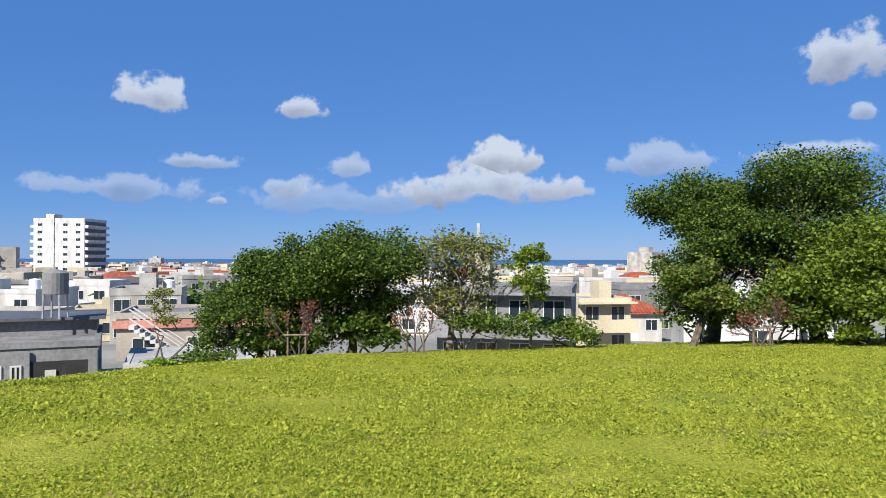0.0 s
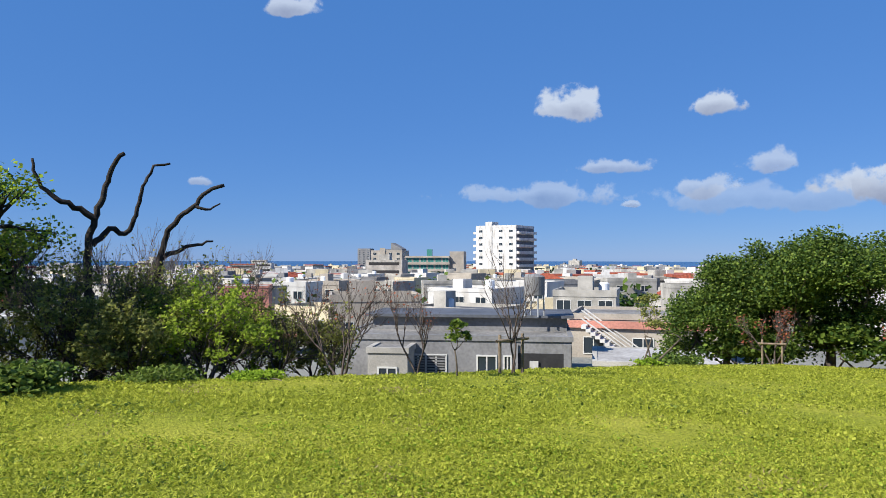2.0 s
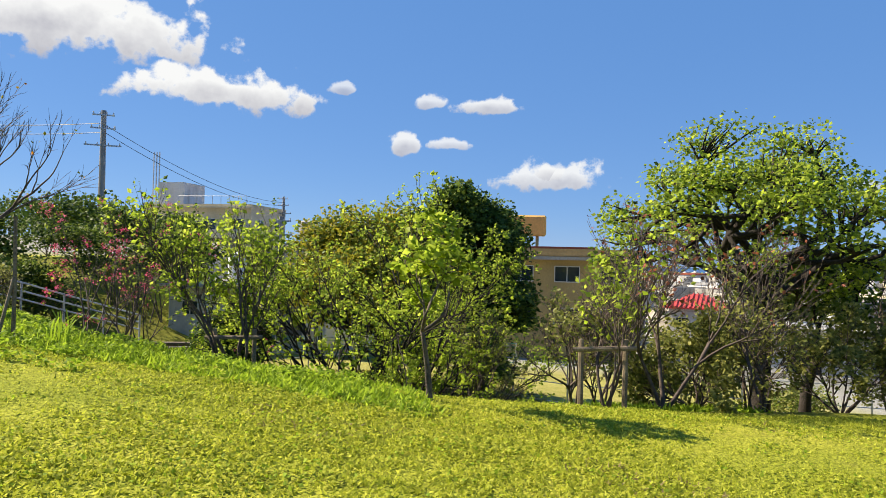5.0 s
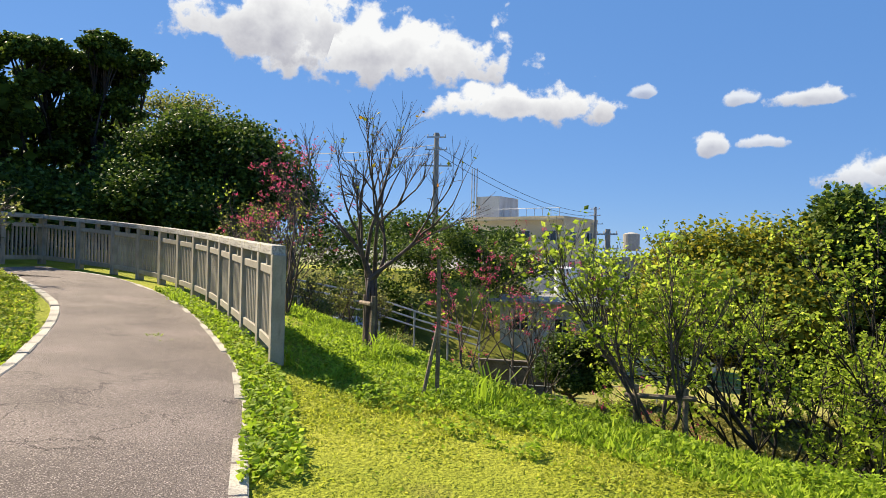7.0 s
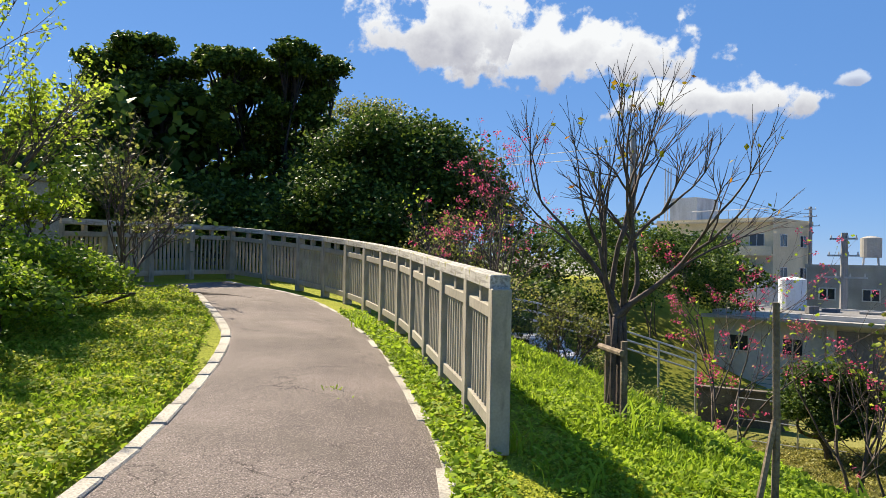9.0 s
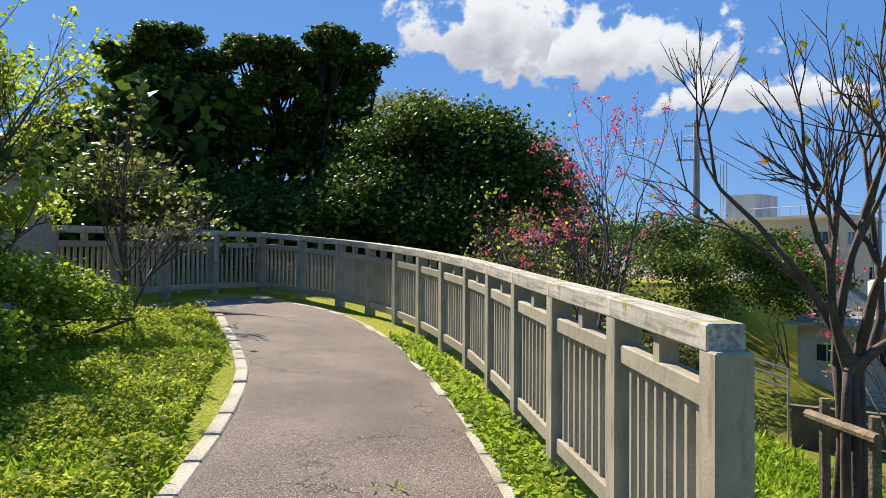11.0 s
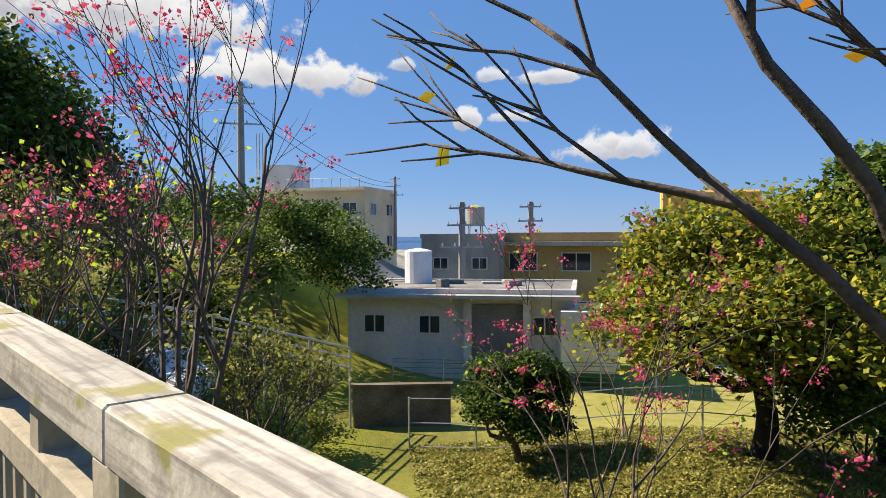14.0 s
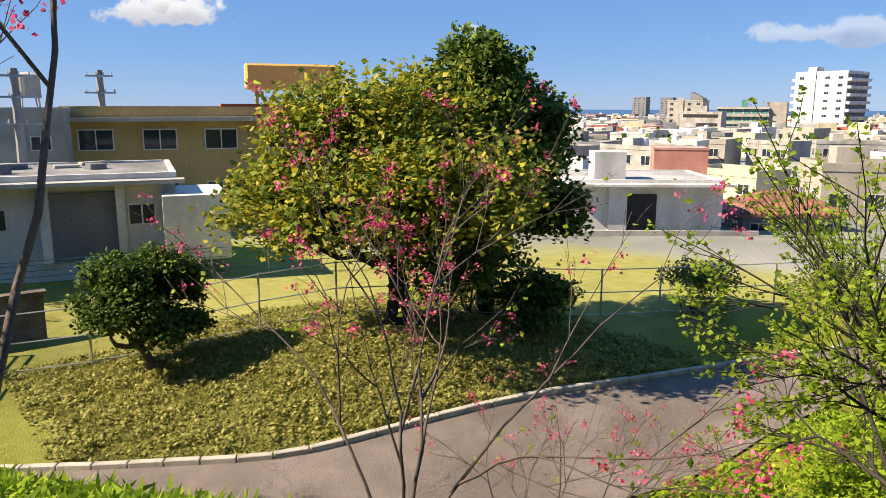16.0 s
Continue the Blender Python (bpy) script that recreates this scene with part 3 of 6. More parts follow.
    r = size_lobe * 0.5 * spread * 0.27
    at = (pts[:, None] + np.clip(rng.normal(size=(len(pts), per, 3)), -1.6, 1.6) * r * np.array([1, 1, 0.65])).reshape(-1, 3)
    at = at[at[:, 2] > 0.05]
    k = height / np.quantile(at[:, 2], 0.995)
    at[:, 2] *= k
    for v in wood.v:
        v[:, 2] *= k
    share = rng.random(len(at)) < (0.0 if second is None else 0.35)
    leaf_a.add(*leaves(at[~share], leaf, rng, 0.5, slim))
    wood.object("trunk", M[bark], top, smooth=True)
    leaf_a.object("crown", M[mat], top)
    if second is not None and share.any():
        leaf_b.add(*leaves(at[share], leaf, rng, 0.5, slim))
        leaf_b.object("foliage", M[second], top)
    return top


def twigs(wood, start, way, length, radius, depth, rng, tips, up=0.25, spread=0.6, kids=(2, 4), shrink=0.72, wiggle=0.12):
    """Branches that fork and fork again."""
    way = way / np.linalg.norm(way)
    k = 4 if depth > 1 else 3
    pts = [start]
    d = way.copy()
    for _ in range(k):
        d = d + rng.normal(size=3) * wiggle + np.array([0, 0, up * 0.15])
        d /= np.linalg.norm(d)
        pts.append(pts[-1] + d * length / k)
    pts = np.array(pts)
    line = pts[[0, len(pts) // 2, -1]] if radius < 0.008 else pts
    wood.tube(line, np.linspace(radius, radius * 0.55, len(line)), 6 if radius > 0.03 else (4 if radius > 0.01 else 3))
    if depth == 0:
        tips.append(pts[-1])
        tips.append(pts[-2])
        return
    for _ in range(rng.integers(*kids) + (0 if depth > 1 else 1)):
        f = rng.uniform(0.45, 1.0)
        j = min(int(f * k), k - 1)
        p = pts[j] + (pts[j + 1] - pts[j]) * (f * k - j)
        side = rng.normal(size=3)
        side -= d * (side @ d)
        side /= np.linalg.norm(side)
        w = d + side * spread * rng.uniform(0.6, 1.3) + np.array([0, 0, up])
        twigs(wood, p, w, length * shrink * rng.uniform(0.75, 1.15), radius * 0.58, depth - 1, rng, tips, up, spread, kids, shrink, wiggle)
    twigs(wood, pts[-1], d, length * shrink, radius * 0.55, depth - 1, rng, tips, up, spread, kids, shrink, wiggle)


def bare_tree(name, label, x, y, limbs, trunk_r, seed, depth=4, z=None, bark="twig", leaf=None, leaf_n=0, leaf_size=0.1, blossom=0, blossom_size=0.035, category="tree", rise=0.0, **kw):
    """Limbs: list of (way, length). Twigs may carry a few leaves and blossoms."""
    rng = np.random.default_rng(seed)
    z = gz(x, y) - 0.05 if z is None else z
    top = thing(name, label, category, x, y, z)
    wood, tips = Pieces(), []
    for way, length in limbs:
        foot = np.array([rng.normal() * trunk_r * 0.8, rng.normal() * trunk_r * 0.8, rise * rng.uniform(0.8, 1.0)])
        if rise:
            wood.tube(curve_between((foot[0] * 1.5, foot[1] * 1.5, 0), foot, rng, 0.04, 5), np.linspace(trunk_r * 0.9, trunk_r * 0.85, 5), 7)
        twigs(wood, foot, np.array(way, float), length, trunk_r, depth, rng, tips, **kw)
    wood.object("trunk", M[bark], top, smooth=True)
    tips = np.array(tips)
    if leaf:
        lf = Pieces()
        at = tips[rng.integers(0, len(tips), leaf_n)] + rng.normal(size=(leaf_n, 3)) * leaf_size * 0.6
        lf.add(*leaves(at, leaf_size, rng, 0.35, 0.36))
        lf.object("foliage", M[leaf], top)
    if blossom:
        bl = Pieces()
        c = tips[rng.integers(0, len(tips), blossom)] + rng.normal(size=(blossom, 3)) * 0.02
        at = (c[:, None] + rng.normal(size=(blossom, 11, 3)) * blossom_size * np.array([0.8, 0.8, 0.7]) - np.array([0, 0, blossom_size * 0.6])).reshape(-1, 3)
        bl.add(*leaves(at, blossom_size * 0.8, rng, 0.2, 0.5))
        bl.object("blossom", M["blossom"], top, "bright pink hanging blossoms")
    return top


def bush(name, label, x, y, w, h, mat, seed, leaf=0.09, n=2600, z=None, second=None, category="bush"):
    """Low growth: short stems and clumps of leaves from the ground up."""
    return leafy_tree(name, label, x, y, h, w, h * 0.95, 0.03, leaf, mat, seed, lobes=7, clumps=max(8, n // 7 // 14), per=14, z=z, flat=0.6 * h / (w * 0.45) if h < w else 1.0,
                      size_lobe=0.5, category=category, low=0.3, stems=4, second=second)


def stakes(x, y, yaw, h=0.75, wide=0.55, z=None):
    """Two posts and a crossbar that hold a sapling."""
    z = gz(x, y) - 0.08 if z is None else z
    top = thing("tree_stake", "brown wooden stakes with a crossbar beside a young tree", "tree stake", x, y, z, yaw, "stakes of the young trees")
    for s in (-1, 1):
        p = Pieces()
        p.tube([(s * wide / 2, 0.05, 0), (s * wide / 2, 0.05, h + 0.1)], [0.035, 0.033], 7)
        p.object("post", M["stake"], top)
    p = Pieces()
    p.tube([(-wide / 2 - 0.12, 0, h - 0.02), (wide / 2 + 0.12, 0, h)], [0.03, 0.03], 7)
    p.object("crossbar", M["stake"], top)
    return top


# trees along the north edge of the lawn
leafy_tree("broadleaf_tree", "dense dark green broadleaf tree at the lawn's edge", -6.4, 25.4, 4.1, 4.0, 3.9, 0.14, 0.100, "leaf_dark", 11, 18, 42, 55, low=0.1, second="leaf_mid", top_z=1.5, full=True, size_lobe=0.4)
leafy_tree("broadleaf_tree", "dense dark green broadleaf tree with a full round crown", -3.2, 25.4, 4.7, 4.8, 4.5, 0.16, 0.100, "leaf_dark", 12, 20, 42, 55, low=0.1, second="leaf_mid", top_z=2.3, full=True, size_lobe=0.4)
leafy_tree("broadleaf_tree", "dark green broadleaf tree between two others at the lawn's edge", -4.8, 25.9, 4.4, 3.6, 4.2, 0.14, 0.1, "leaf_dark", 27, 18, 40, 46, low=0.1, second="leaf_mid", top_z=1.95, full=True, size_lobe=0.4)
leafy_tree("thinning_tree", "half-bare olive-green tree with a fine twiggy crown", 0.2, 26.4, 4.9, 3.9, 4.4, 0.12, 0.11, "leaf_olive", 13, 14, 30, 22, gap=0.2, bark="bark_pale", low=0.1, top_z=2.3, full=True)
bare_tree("bare_tree", "grey bare twiggy tree among green ones", 0.7, 26.6, [((0.2, 0, 1), 1.5), ((-0.4, 0.2, 1), 1.4), ((0.6, 0.1, 0.9), 1.4)], 0.05, 14, 4, bark="bark_pale")
leafy_tree("slender_tree", "slender light green young tree", 3.0, 25.2, 3.6, 1.5, 3.0, 0.05, 0.11, "leaf_bright", 15, 11, 20, 18, size_lobe=0.5, gap=0.15, top_z=1.8, full=True, second="leaf_mid")
leafy_tree("large_tree", "tall dark green tree with a domed crown", 10.4, 28.4, 7.2, 5.2, 6.4, 0.26, 0.112, "leaf_dark", 16, 20, 46, 58, low=0.05, second="leaf_mid", top_z=4.5, full=True, size_lobe=0.38)
leafy_tree("large_tree", "tall dark green tree with a wide domed crown", 14.6, 28.4, 7.6, 6.6, 7.0, 0.28, 0.112, "leaf_dark", 17, 22, 46, 58, low=0.05, second="leaf_mid", top_z=5.3, full=True, size_lobe=0.38)
leafy_tree("bright_tree", "leafy yellow-green tree with large drooping leaves", 14.4, 25.2, 4.7, 5.4, 4.6, 0.18, 0.15, "leaf_mid", 18, 19, 38, 44, low=0.05, second="leaf_bright", slim=0.4, top_z=2.8, full=True)
leafy_tree("bright_tree", "large-leaved light green tree beside a darker one", 19.4, 26.6, 6.0, 6.0, 5.6, 0.2, 0.15, "leaf_mid", 19, 19, 38, 44, low=0.05, second="leaf_bright", slim=0.4, top_z=3.9, full=True)
leafy_tree("shrubby_tree", "olive-green shrubby tree at the lawn's edge", 9.0, 26.0, 3.4, 2.8, 3.2, 0.07, 0.13, "leaf_mid", 20, 12, 26, 22, low=0.1, stems=3, second="leaf_olive", top_z=1.3, full=True)
bush("hedge_bush", "tangled green bush under tall trees", 11.4, 25.6, 3.0, 2.2, "leaf_mid", 21, 0.14, second="leaf_dark")
bush("hedge_bush", "dark green bush at the lawn's edge", -7.8, 23.4, 2.4, 1.0, "leaf_dark", 22, 0.12, second="leaf_mid")
bush("hedge_bush", "low dark green bush at the lawn's edge", 1.6, 25.6, 3.2, 1.5, "leaf_dark", 23, 0.12, second="leaf_mid")
bush("hedge_bush", "low green bush at the lawn's edge", 4.4, 26.4, 2.8, 1.2, "leaf_mid", 24, 0.12)
for s, (px, py, w, h) in enumerate(((-5.6, 24.8, 2.6, 1.5), (-2.6, 24.8, 2.8, 1.6), (9.6, 27.0, 3.0, 2.4), (12.6, 26.6, 3.2, 2.4), (16.2, 26.0, 3.4, 2.2), (19.0, 25.4, 3.0, 2.0))):
    bush("hedge_bush", "dark leafy undergrowth at the foot of the trees", px, py, w, h, "leaf_dark", 140 + s, 0.16, 3000, second="leaf_mid")
bush("hedge_bush", "pale flowering low bush under large trees", 13.6, 24.1, 1.3, 0.8, "leaf_bright", 25, 0.1, 1500)
bush("hedge_bush", "green bush under large trees", 16.4, 24.0, 2.0, 0.8, "leaf_mid", 26, 0.12, 1500)
for s, (px, py) in enumerate(((-4.5, 22.7), (-0.9, 24.0), (10.5, 24.2))):
    bare_tree("young_cherry_tree", "small half-bare tree with reddish-brown leaves, staked", px, py, [((0.1, 0, 1), 0.75), ((-0.5, 0.1, 1), 0.7), ((0.5, 0.2, 0.8), 0.7)], 0.035, 30 + s, 3, leaf="leaf_red", leaf_n=260, leaf_size=0.09)
    stakes(px, py - 0.15, 0)
leafy_tree("sapling", "thin upright sapling with sparse small leaves", -6.9, 18.0, 2.0, 0.85, 1.8, 0.022, 0.07, "leaf_olive", 34, 7, 12, 12, size_lobe=0.6, gap=0.3, stems=3)
bush("weed_clump", "clump of tall weeds at a sapling's foot", -6.9, 17.8, 0.9, 0.3, "blade_deep", 35, 0.07, 700)
leafy_tree("sapling", "young staked sapling with a few green leaves", -8.5, 10.6, 1.15, 0.5, 0.75, 0.018, 0.09, "leaf_mid", 36, 4, 8, 8, size_lobe=0.6)
bare_tree("young_tree", "thin bare young tree tied to stakes", -8.0, 12.0, [((0, 0, 1), 1.1), ((0.2, 0.1, 1), 0.9)], 0.025, 37, 3)
stakes(-8.0, 12.0, 60, 0.8)
bare_tree("young_cherry_tree", "leafless young tree with dull red buds", -10.3, 9.3, [((0.1, 0, 1), 0.8), ((-0.5, 0.2, 1), 0.8), ((0.5, 0.1, 0.9), 0.8)], 0.03, 38, 4, leaf="leaf_red", leaf_n=160, leaf_size=0.05)
bare_tree("young_cherry_tree", "leafless spreading young tree with dull red buds", -9.4, 10.6, [((0.3, 0, 1), 0.7), ((-0.4, 0.2, 1), 0.8)], 0.025, 39, 4, leaf="leaf_red", leaf_n=140, leaf_size=0.05)

# west edge: round tree, dead tree and scrub
leafy_tree("spreading_tree", "spreading tree with dark crooked limbs and tufts of yellow-green leaves", -16.4, 4.1, 6.6, 6.0, 4.9, 0.17, 0.085, "leaf_bright", 41, 50, 18, 22, bark="bark_dark", size_lobe=0.19, flat=0.6, gap=0.1, second="leaf_mid", low=0.05, top_z=4.3, dome=True)
leafy_tree("shade_tree", "dark green tree hanging over the bank", -18.3, 6.6, 4.2, 3.2, 2.6, 0.12, 0.13, "leaf_mid", 42, 9, 26, 22, bark="bark_dark", second="leaf_dark", top_z=2.2)
dead = thing("dead_tree", "dead tree with a few thick black broken limbs", "tree", -15.25, 7.45, -1.2, 53.4)
for radius, line in ((0.13, ((0.0, 0.5, -0.3), (-0.15, 0.45, 1.6), (-0.19, 0.5, 2.8), (-0.05, 0.45, 3.6), (0.08, 0.5, 4.15), (0.25, 0.45, 4.75), (0.42, 0.4, 4.95))),
                     (0.075, ((-0.05, 0.45, 3.55), (-0.5, 0.35, 3.85), (-0.8, 0.3, 4.05), (-0.98, 0.3, 4.35), (-1.06, 0.35, 4.75))),
                     (0.07, ((-0.12, 0.5, 3.0), (0.2, 0.6, 3.35), (0.42, 0.7, 3.25), (0.6, 0.75, 3.7), (0.74, 0.7, 4.3), (0.95, 0.7, 4.75), (1.2, 0.75, 4.82))),
                     (0.11, ((0.35, 0.2, -0.3), (0.75, 0.1, 1.2), (0.98, 0.0, 2.3), (1.05, 0.0, 2.9), (1.25, -0.05, 3.5), (1.6, -0.1, 3.85), (1.8, -0.1, 4.15), (2.12, -0.1, 4.3))),
                     (0.06, ((1.02, 0.0, 2.7), (1.45, 0.1, 2.95), (1.95, 0.15, 3.1))), (0.04, ((1.6, -0.1, 3.85), (1.85, -0.2, 3.78), (2.05, -0.2, 3.9)))):
    q = Pieces()
    soft_line = smooth_line([(lx * 1.16 + 0.12, ly, lz) for lx, ly, lz in line], 0.12)
    soft_line[1:-1] += np.random.default_rng(int(radius * 1000)).normal(size=(len(soft_line) - 2, 3)) * 0.018
    q.tube(soft_line, np.linspace(radius, radius * 0.35, len(soft_line)), 7)
    q.object("limb", M["bark_dark"], dead, smooth=True)
for s, (px, py, h) in enumerate(((-15.2, 8.9, 1.2), (-14.2, 9.4, 1.2), (-14.6, 6.7, 1.1), (-13.4, 2.2, 0.85), (-14.0, -0.4, 0.8), (-15.0, 3.0, 0.9), (-15.4, 0.6, 0.9), (-12.2, 9.6, 0.75), (-11.6, 10.6, 0.6), (-15.6, -1.4, 0.85))):
    bare_tree("scrub_tree", "twiggy grey-brown half-bare scrub tree", px, py, [((0.1, 0, 1), h), ((-0.5, 0.3, 1), h * 0.9), ((0.5, -0.3, 1), h * 0.9)], 0.03, 44 + s, 4, bark="twig", leaf="leaf_olive", leaf_n=900, leaf_size=0.075)
for s, (px, py, w, h, mat, sec) in enumerate(((-14.0, 6.2, 2.4, 2.3, "leaf_olive", "leaf_mid"), (-13.6, 8.0, 2.2, 2.2, "leaf_mid", "leaf_olive"), (-14.6, 4.4, 2.2, 1.8, "leaf_olive", "leaf_red"),
                                              (-12.3, 7.9, 1.9, 1.9, "leaf_bright", "leaf_mid"), (-13.8, 1.4, 1.8, 1.4, "leaf_olive", "leaf_red"), (-16.6, 9.6, 2.4, 2.4, "leaf_dark", "leaf_mid"), (-14.4, 10.6, 2.2, 1.9, "leaf_mid", "leaf_bright"), (-15.2, 7.4, 2.6, 2.4, "leaf_olive", "leaf_mid"), (-13.0, 9.6, 2.0, 1.8, "leaf_olive", "leaf_mid"), (-12.8, 6.6, 1.8, 1.5, "leaf_olive", "leaf_mid"), (-15.4, 2.2, 2.0, 1.7, "leaf_olive", "leaf_red"), (-12.3, 10.8, 1.8, 1.3, "leaf_olive", "leaf_mid"))):
    bare_tree("scrub_bush", "dense brown-green scrub bush on the bank" if mat == "leaf_olive" else "bright green scrub bush on the bank", px, py,
              [((0.1, 0, 1), h * 0.44), ((0.6, 0.3, 1), h * 0.44), ((-0.6, 0.2, 1), h * 0.44), ((0.2, -0.7, 0.9), h * 0.42), ((-0.3, 0.8, 0.8), h * 0.42), ((0.9, -0.2, 0.6), h * 0.40), ((-0.9, -0.4, 0.6), h * 0.40)], 0.022, 50 + s, 3,
              leaf=mat, leaf_n=5200, leaf_size=0.075, category="bush", spread=0.7, up=0.12)
bush("weed_clump", "low dark green clump of broad weeds on the lawn", -11.2, 3.7, 1.5, 0.42, "leaf_mid", 58, 0.08, 2600, second="leaf_dark")
bush("weed_clump", "low patch of green weeds at the lawn's edge", -10.4, 7.2, 1.0, 0.22, "blade_deep", 59, 0.06, 1200)
bush("weed_clump", "low patch of dark weeds at the lawn's edge", -11.3, 6.0, 1.4, 0.3, "leaf_mid", 60, 0.07, 1500)
leafy_tree("young_tree", "thin young tree with sparse yellow-green leaves", -11.3, -2.9, 2.0, 0.8, 1.5, 0.03, 0.09, "leaf_bright", 61, 6, 14, 12, size_lobe=0.6, gap=0.2)
bare_tree("young_tree", "slim young tree with fresh yellow-green leaves, staked", -14.6, -5.1, [((0, 0, 1), 1.2), ((0.1, 0.4, 1), 0.95), ((0, -0.45, 1), 0.95), ((-0.3, 0, 1), 0.9)], 0.032, 62, 4, leaf="leaf_bright", leaf_n=2600, leaf_size=0.075, spread=0.5)
stakes(-14.5, -5.15, 80, 0.8)
bare_tree("young_tree", "tall thin half-bare young tree, staked", -12.6, -0.5, [((0, 0, 1), 0.95), ((0.15, 0.25, 1), 0.75), ((-0.1, -0.3, 1), 0.7)], 0.026, 63, 4, leaf="leaf_bright", leaf_n=620, leaf_size=0.08)
stakes(-12.4, -0.6, 85, 0.8)
bare_tree("young_cherry_tree", "half-bare young tree with reddish leaves", -13.2, 0.6, [((0.3, 0.5, 1), 1.1), ((-0.1, -0.5, 1), 1.0), ((0, 0.1, 1), 1.1)], 0.035, 64, 4, leaf="leaf_red", leaf_n=300, leaf_size=0.07)
bare_tree("bright_tree", "bushy tree with fresh bright yellow-green leaves", -17.4, -3.0, [((0.1, 0, 1), 2.2), ((0.4, 0.3, 1), 2.0), ((-0.4, -0.1, 1), 2.2), ((-0.1, -0.4, 1), 2.0), ((0.4, -0.3, 0.9), 1.9), ((-0.5, 0.5, 0.9), 1.9), ((0.2, 0.8, 0.7), 1.7)], 0.06, 65, 4, bark="bark_dark",
          leaf="leaf_bright", leaf_n=26000, leaf_size=0.062, spread=0.6, up=0.1)

# the bank beside the railing: bare and flowering cherries
bare_tree("bare_cherry_tree", "leafless cherry tree with fine upright twigs and a few yellowing leaves", -15.4, -8.95, [((0.05, 0.1, 1), 0.9), ((-0.3, 0.5, 1), 0.85), ((-0.1, -0.5, 1), 0.85), ((0.5, 0.3, 0.9), 0.85), ((0.3, -0.3, 1), 0.8), ((-0.1, 0.7, 0.8), 0.85)], 0.034, 588, 4,
          bark="twig", leaf="leaf_autumn", leaf_n=60, leaf_size=0.065, spread=0.52, up=0.1, kids=(1, 4), wiggle=0.1, rise=1.15)
stakes(-15.35, -9.0, 30, 0.75)
for s, (px, py, h, nb, nl, wide, kid) in enumerate(((-17.95, -11.4, 1.2, 150, 26, 0.34, 3), (-19.6, -8.5, 1.35, 210, 260, 0.5, 3), (-20.6, -12.6, 1.0, 16, 160, 0.35, 4), (-15.9, -6.9, 0.7, 22, 130, 0.4, 3), (-21.0, -5.4, 1.1, 130, 110, 0.5, 3), (-23.4, -15.4, 0.9, 30, 170, 0.35, 4), (-19.3, -12.9, 0.9, 22, 160, 0.4, 3))):
    bare_tree("flowering_cherry_tree", "leafless cherry tree with hanging bright pink blossoms", px, py, [((-0.05, 0.05, 1), h), ((wide, wide * 0.7, 1), h), ((-wide, -wide * 0.4, 1), h), ((wide * 0.7, wide * 1.5, 1), h * 1.05)], 0.024, 72 + s, 4,
              bark="twig", leaf="leaf_bright", leaf_n=nl, leaf_size=0.06, blossom=nb, blossom_size=0.034, spread=0.55, up=0.12, kids=(1, kid))
bare_tree("green_sapling", "young tree with fresh yellow-green leaves, above ivy", -14.4, -18.0, [((-0.1, 0.15, 1), 1.85), ((0.5, 0.2, 1), 1.4), ((-0.5, -0.2, 1), 1.5), ((0.1, 0.5, 0.9), 1.4), ((0.6, 0.2, 0.6), 0.9), ((-0.5, 0.2, 0.6), 0.9)], 0.05, 80, 4, leaf="leaf_bright", leaf_n=11000, leaf_size=0.085, spread=0.65, up=0.12)
bare_tree("young_tree", "thin young tree with sparse olive leaves", -17.3, -18.4, [((0, 0, 1), 1.2), ((0.3, 0.2, 1), 0.9), ((-0.3, 0.1, 1), 0.9)], 0.035, 81, 4, leaf="leaf_olive", leaf_n=600, leaf_size=0.09, spread=0.55)
for s, (px, py, w, h) in enumerate(((-13.3, -15.7, 1.8, 1.0), (-11.8, -14.5, 1.4, 0.9), (-15.4, -17.3, 1.9, 1.0), (-13.9, -17.0, 2.4, 1.3), (-10.5, -13.7, 1.5, 0.7))):
    bush("ivy_bush", "mound of green ivy and weeds beside the lawn", px, py, w, h, "blade_deep", 82 + s, 0.07, 5200, second="leaf_mid")
# tall dark trees behind the far railing
for s, (px, py, wide, high) in enumerate(((-26.3, -28.6, 4.2, 10.1), (-28.4, -26.8, 4.2, 9.8), (-30.3, -24.9, 3.6, 10.4), (-24.2, -30.6, 4.6, 6.8), (-27.4, -29.6, 3.6, 8.6))):
    leafy_tree("large_tree", "tall dark evergreen tree with a ragged crown against the light", px, py, 8.6, wide, 8.4, 0.22, 0.17, "leaf_dark", 91 + 7 * s, 46, 36, 24, bark="bark_dark", size_lobe=0.24, gap=0.08, top_z=high, full=True)
leafy_tree("large_tree", "dark evergreen tree behind the railing", -22.6, -32.4, 6.0, 7.0, 5.8, 0.3, 0.22, "leaf_dark", 93, 16, 40, 26, bark="bark_dark", size_lobe=0.36, gap=0.06, top_z=6.0, full=True)
leafy_tree("large_tree", "dark evergreen tree beside the railing", -17.0, -32.4, 4.6, 7.0, 4.4, 0.3, 0.22, "leaf_dark", 90, 14, 36, 26, bark="bark_dark", size_lobe=0.36, gap=0.06, top_z=5.0, full=True)
leafy_tree("large_tree", "dark evergreen tree with a dense round crown", -33.4, -25.6, 6.2, 7.2, 6.4, 0.25, 0.18, "leaf_dark", 94, 24, 50, 30, bark="bark_dark", low=0.0, second="leaf_mid", top_z=7.2, full=True, size_lobe=0.38)
leafy_tree("large_tree", "round dense dark green tree beside the lane", -27.4, -18.7, 5.4, 6.7, 5.6, 0.25, 0.12, "leaf_dark", 95, 30, 70, 44, bark="bark_dark", low=0.0, top_z=6.6, dome=True, size_lobe=0.36)
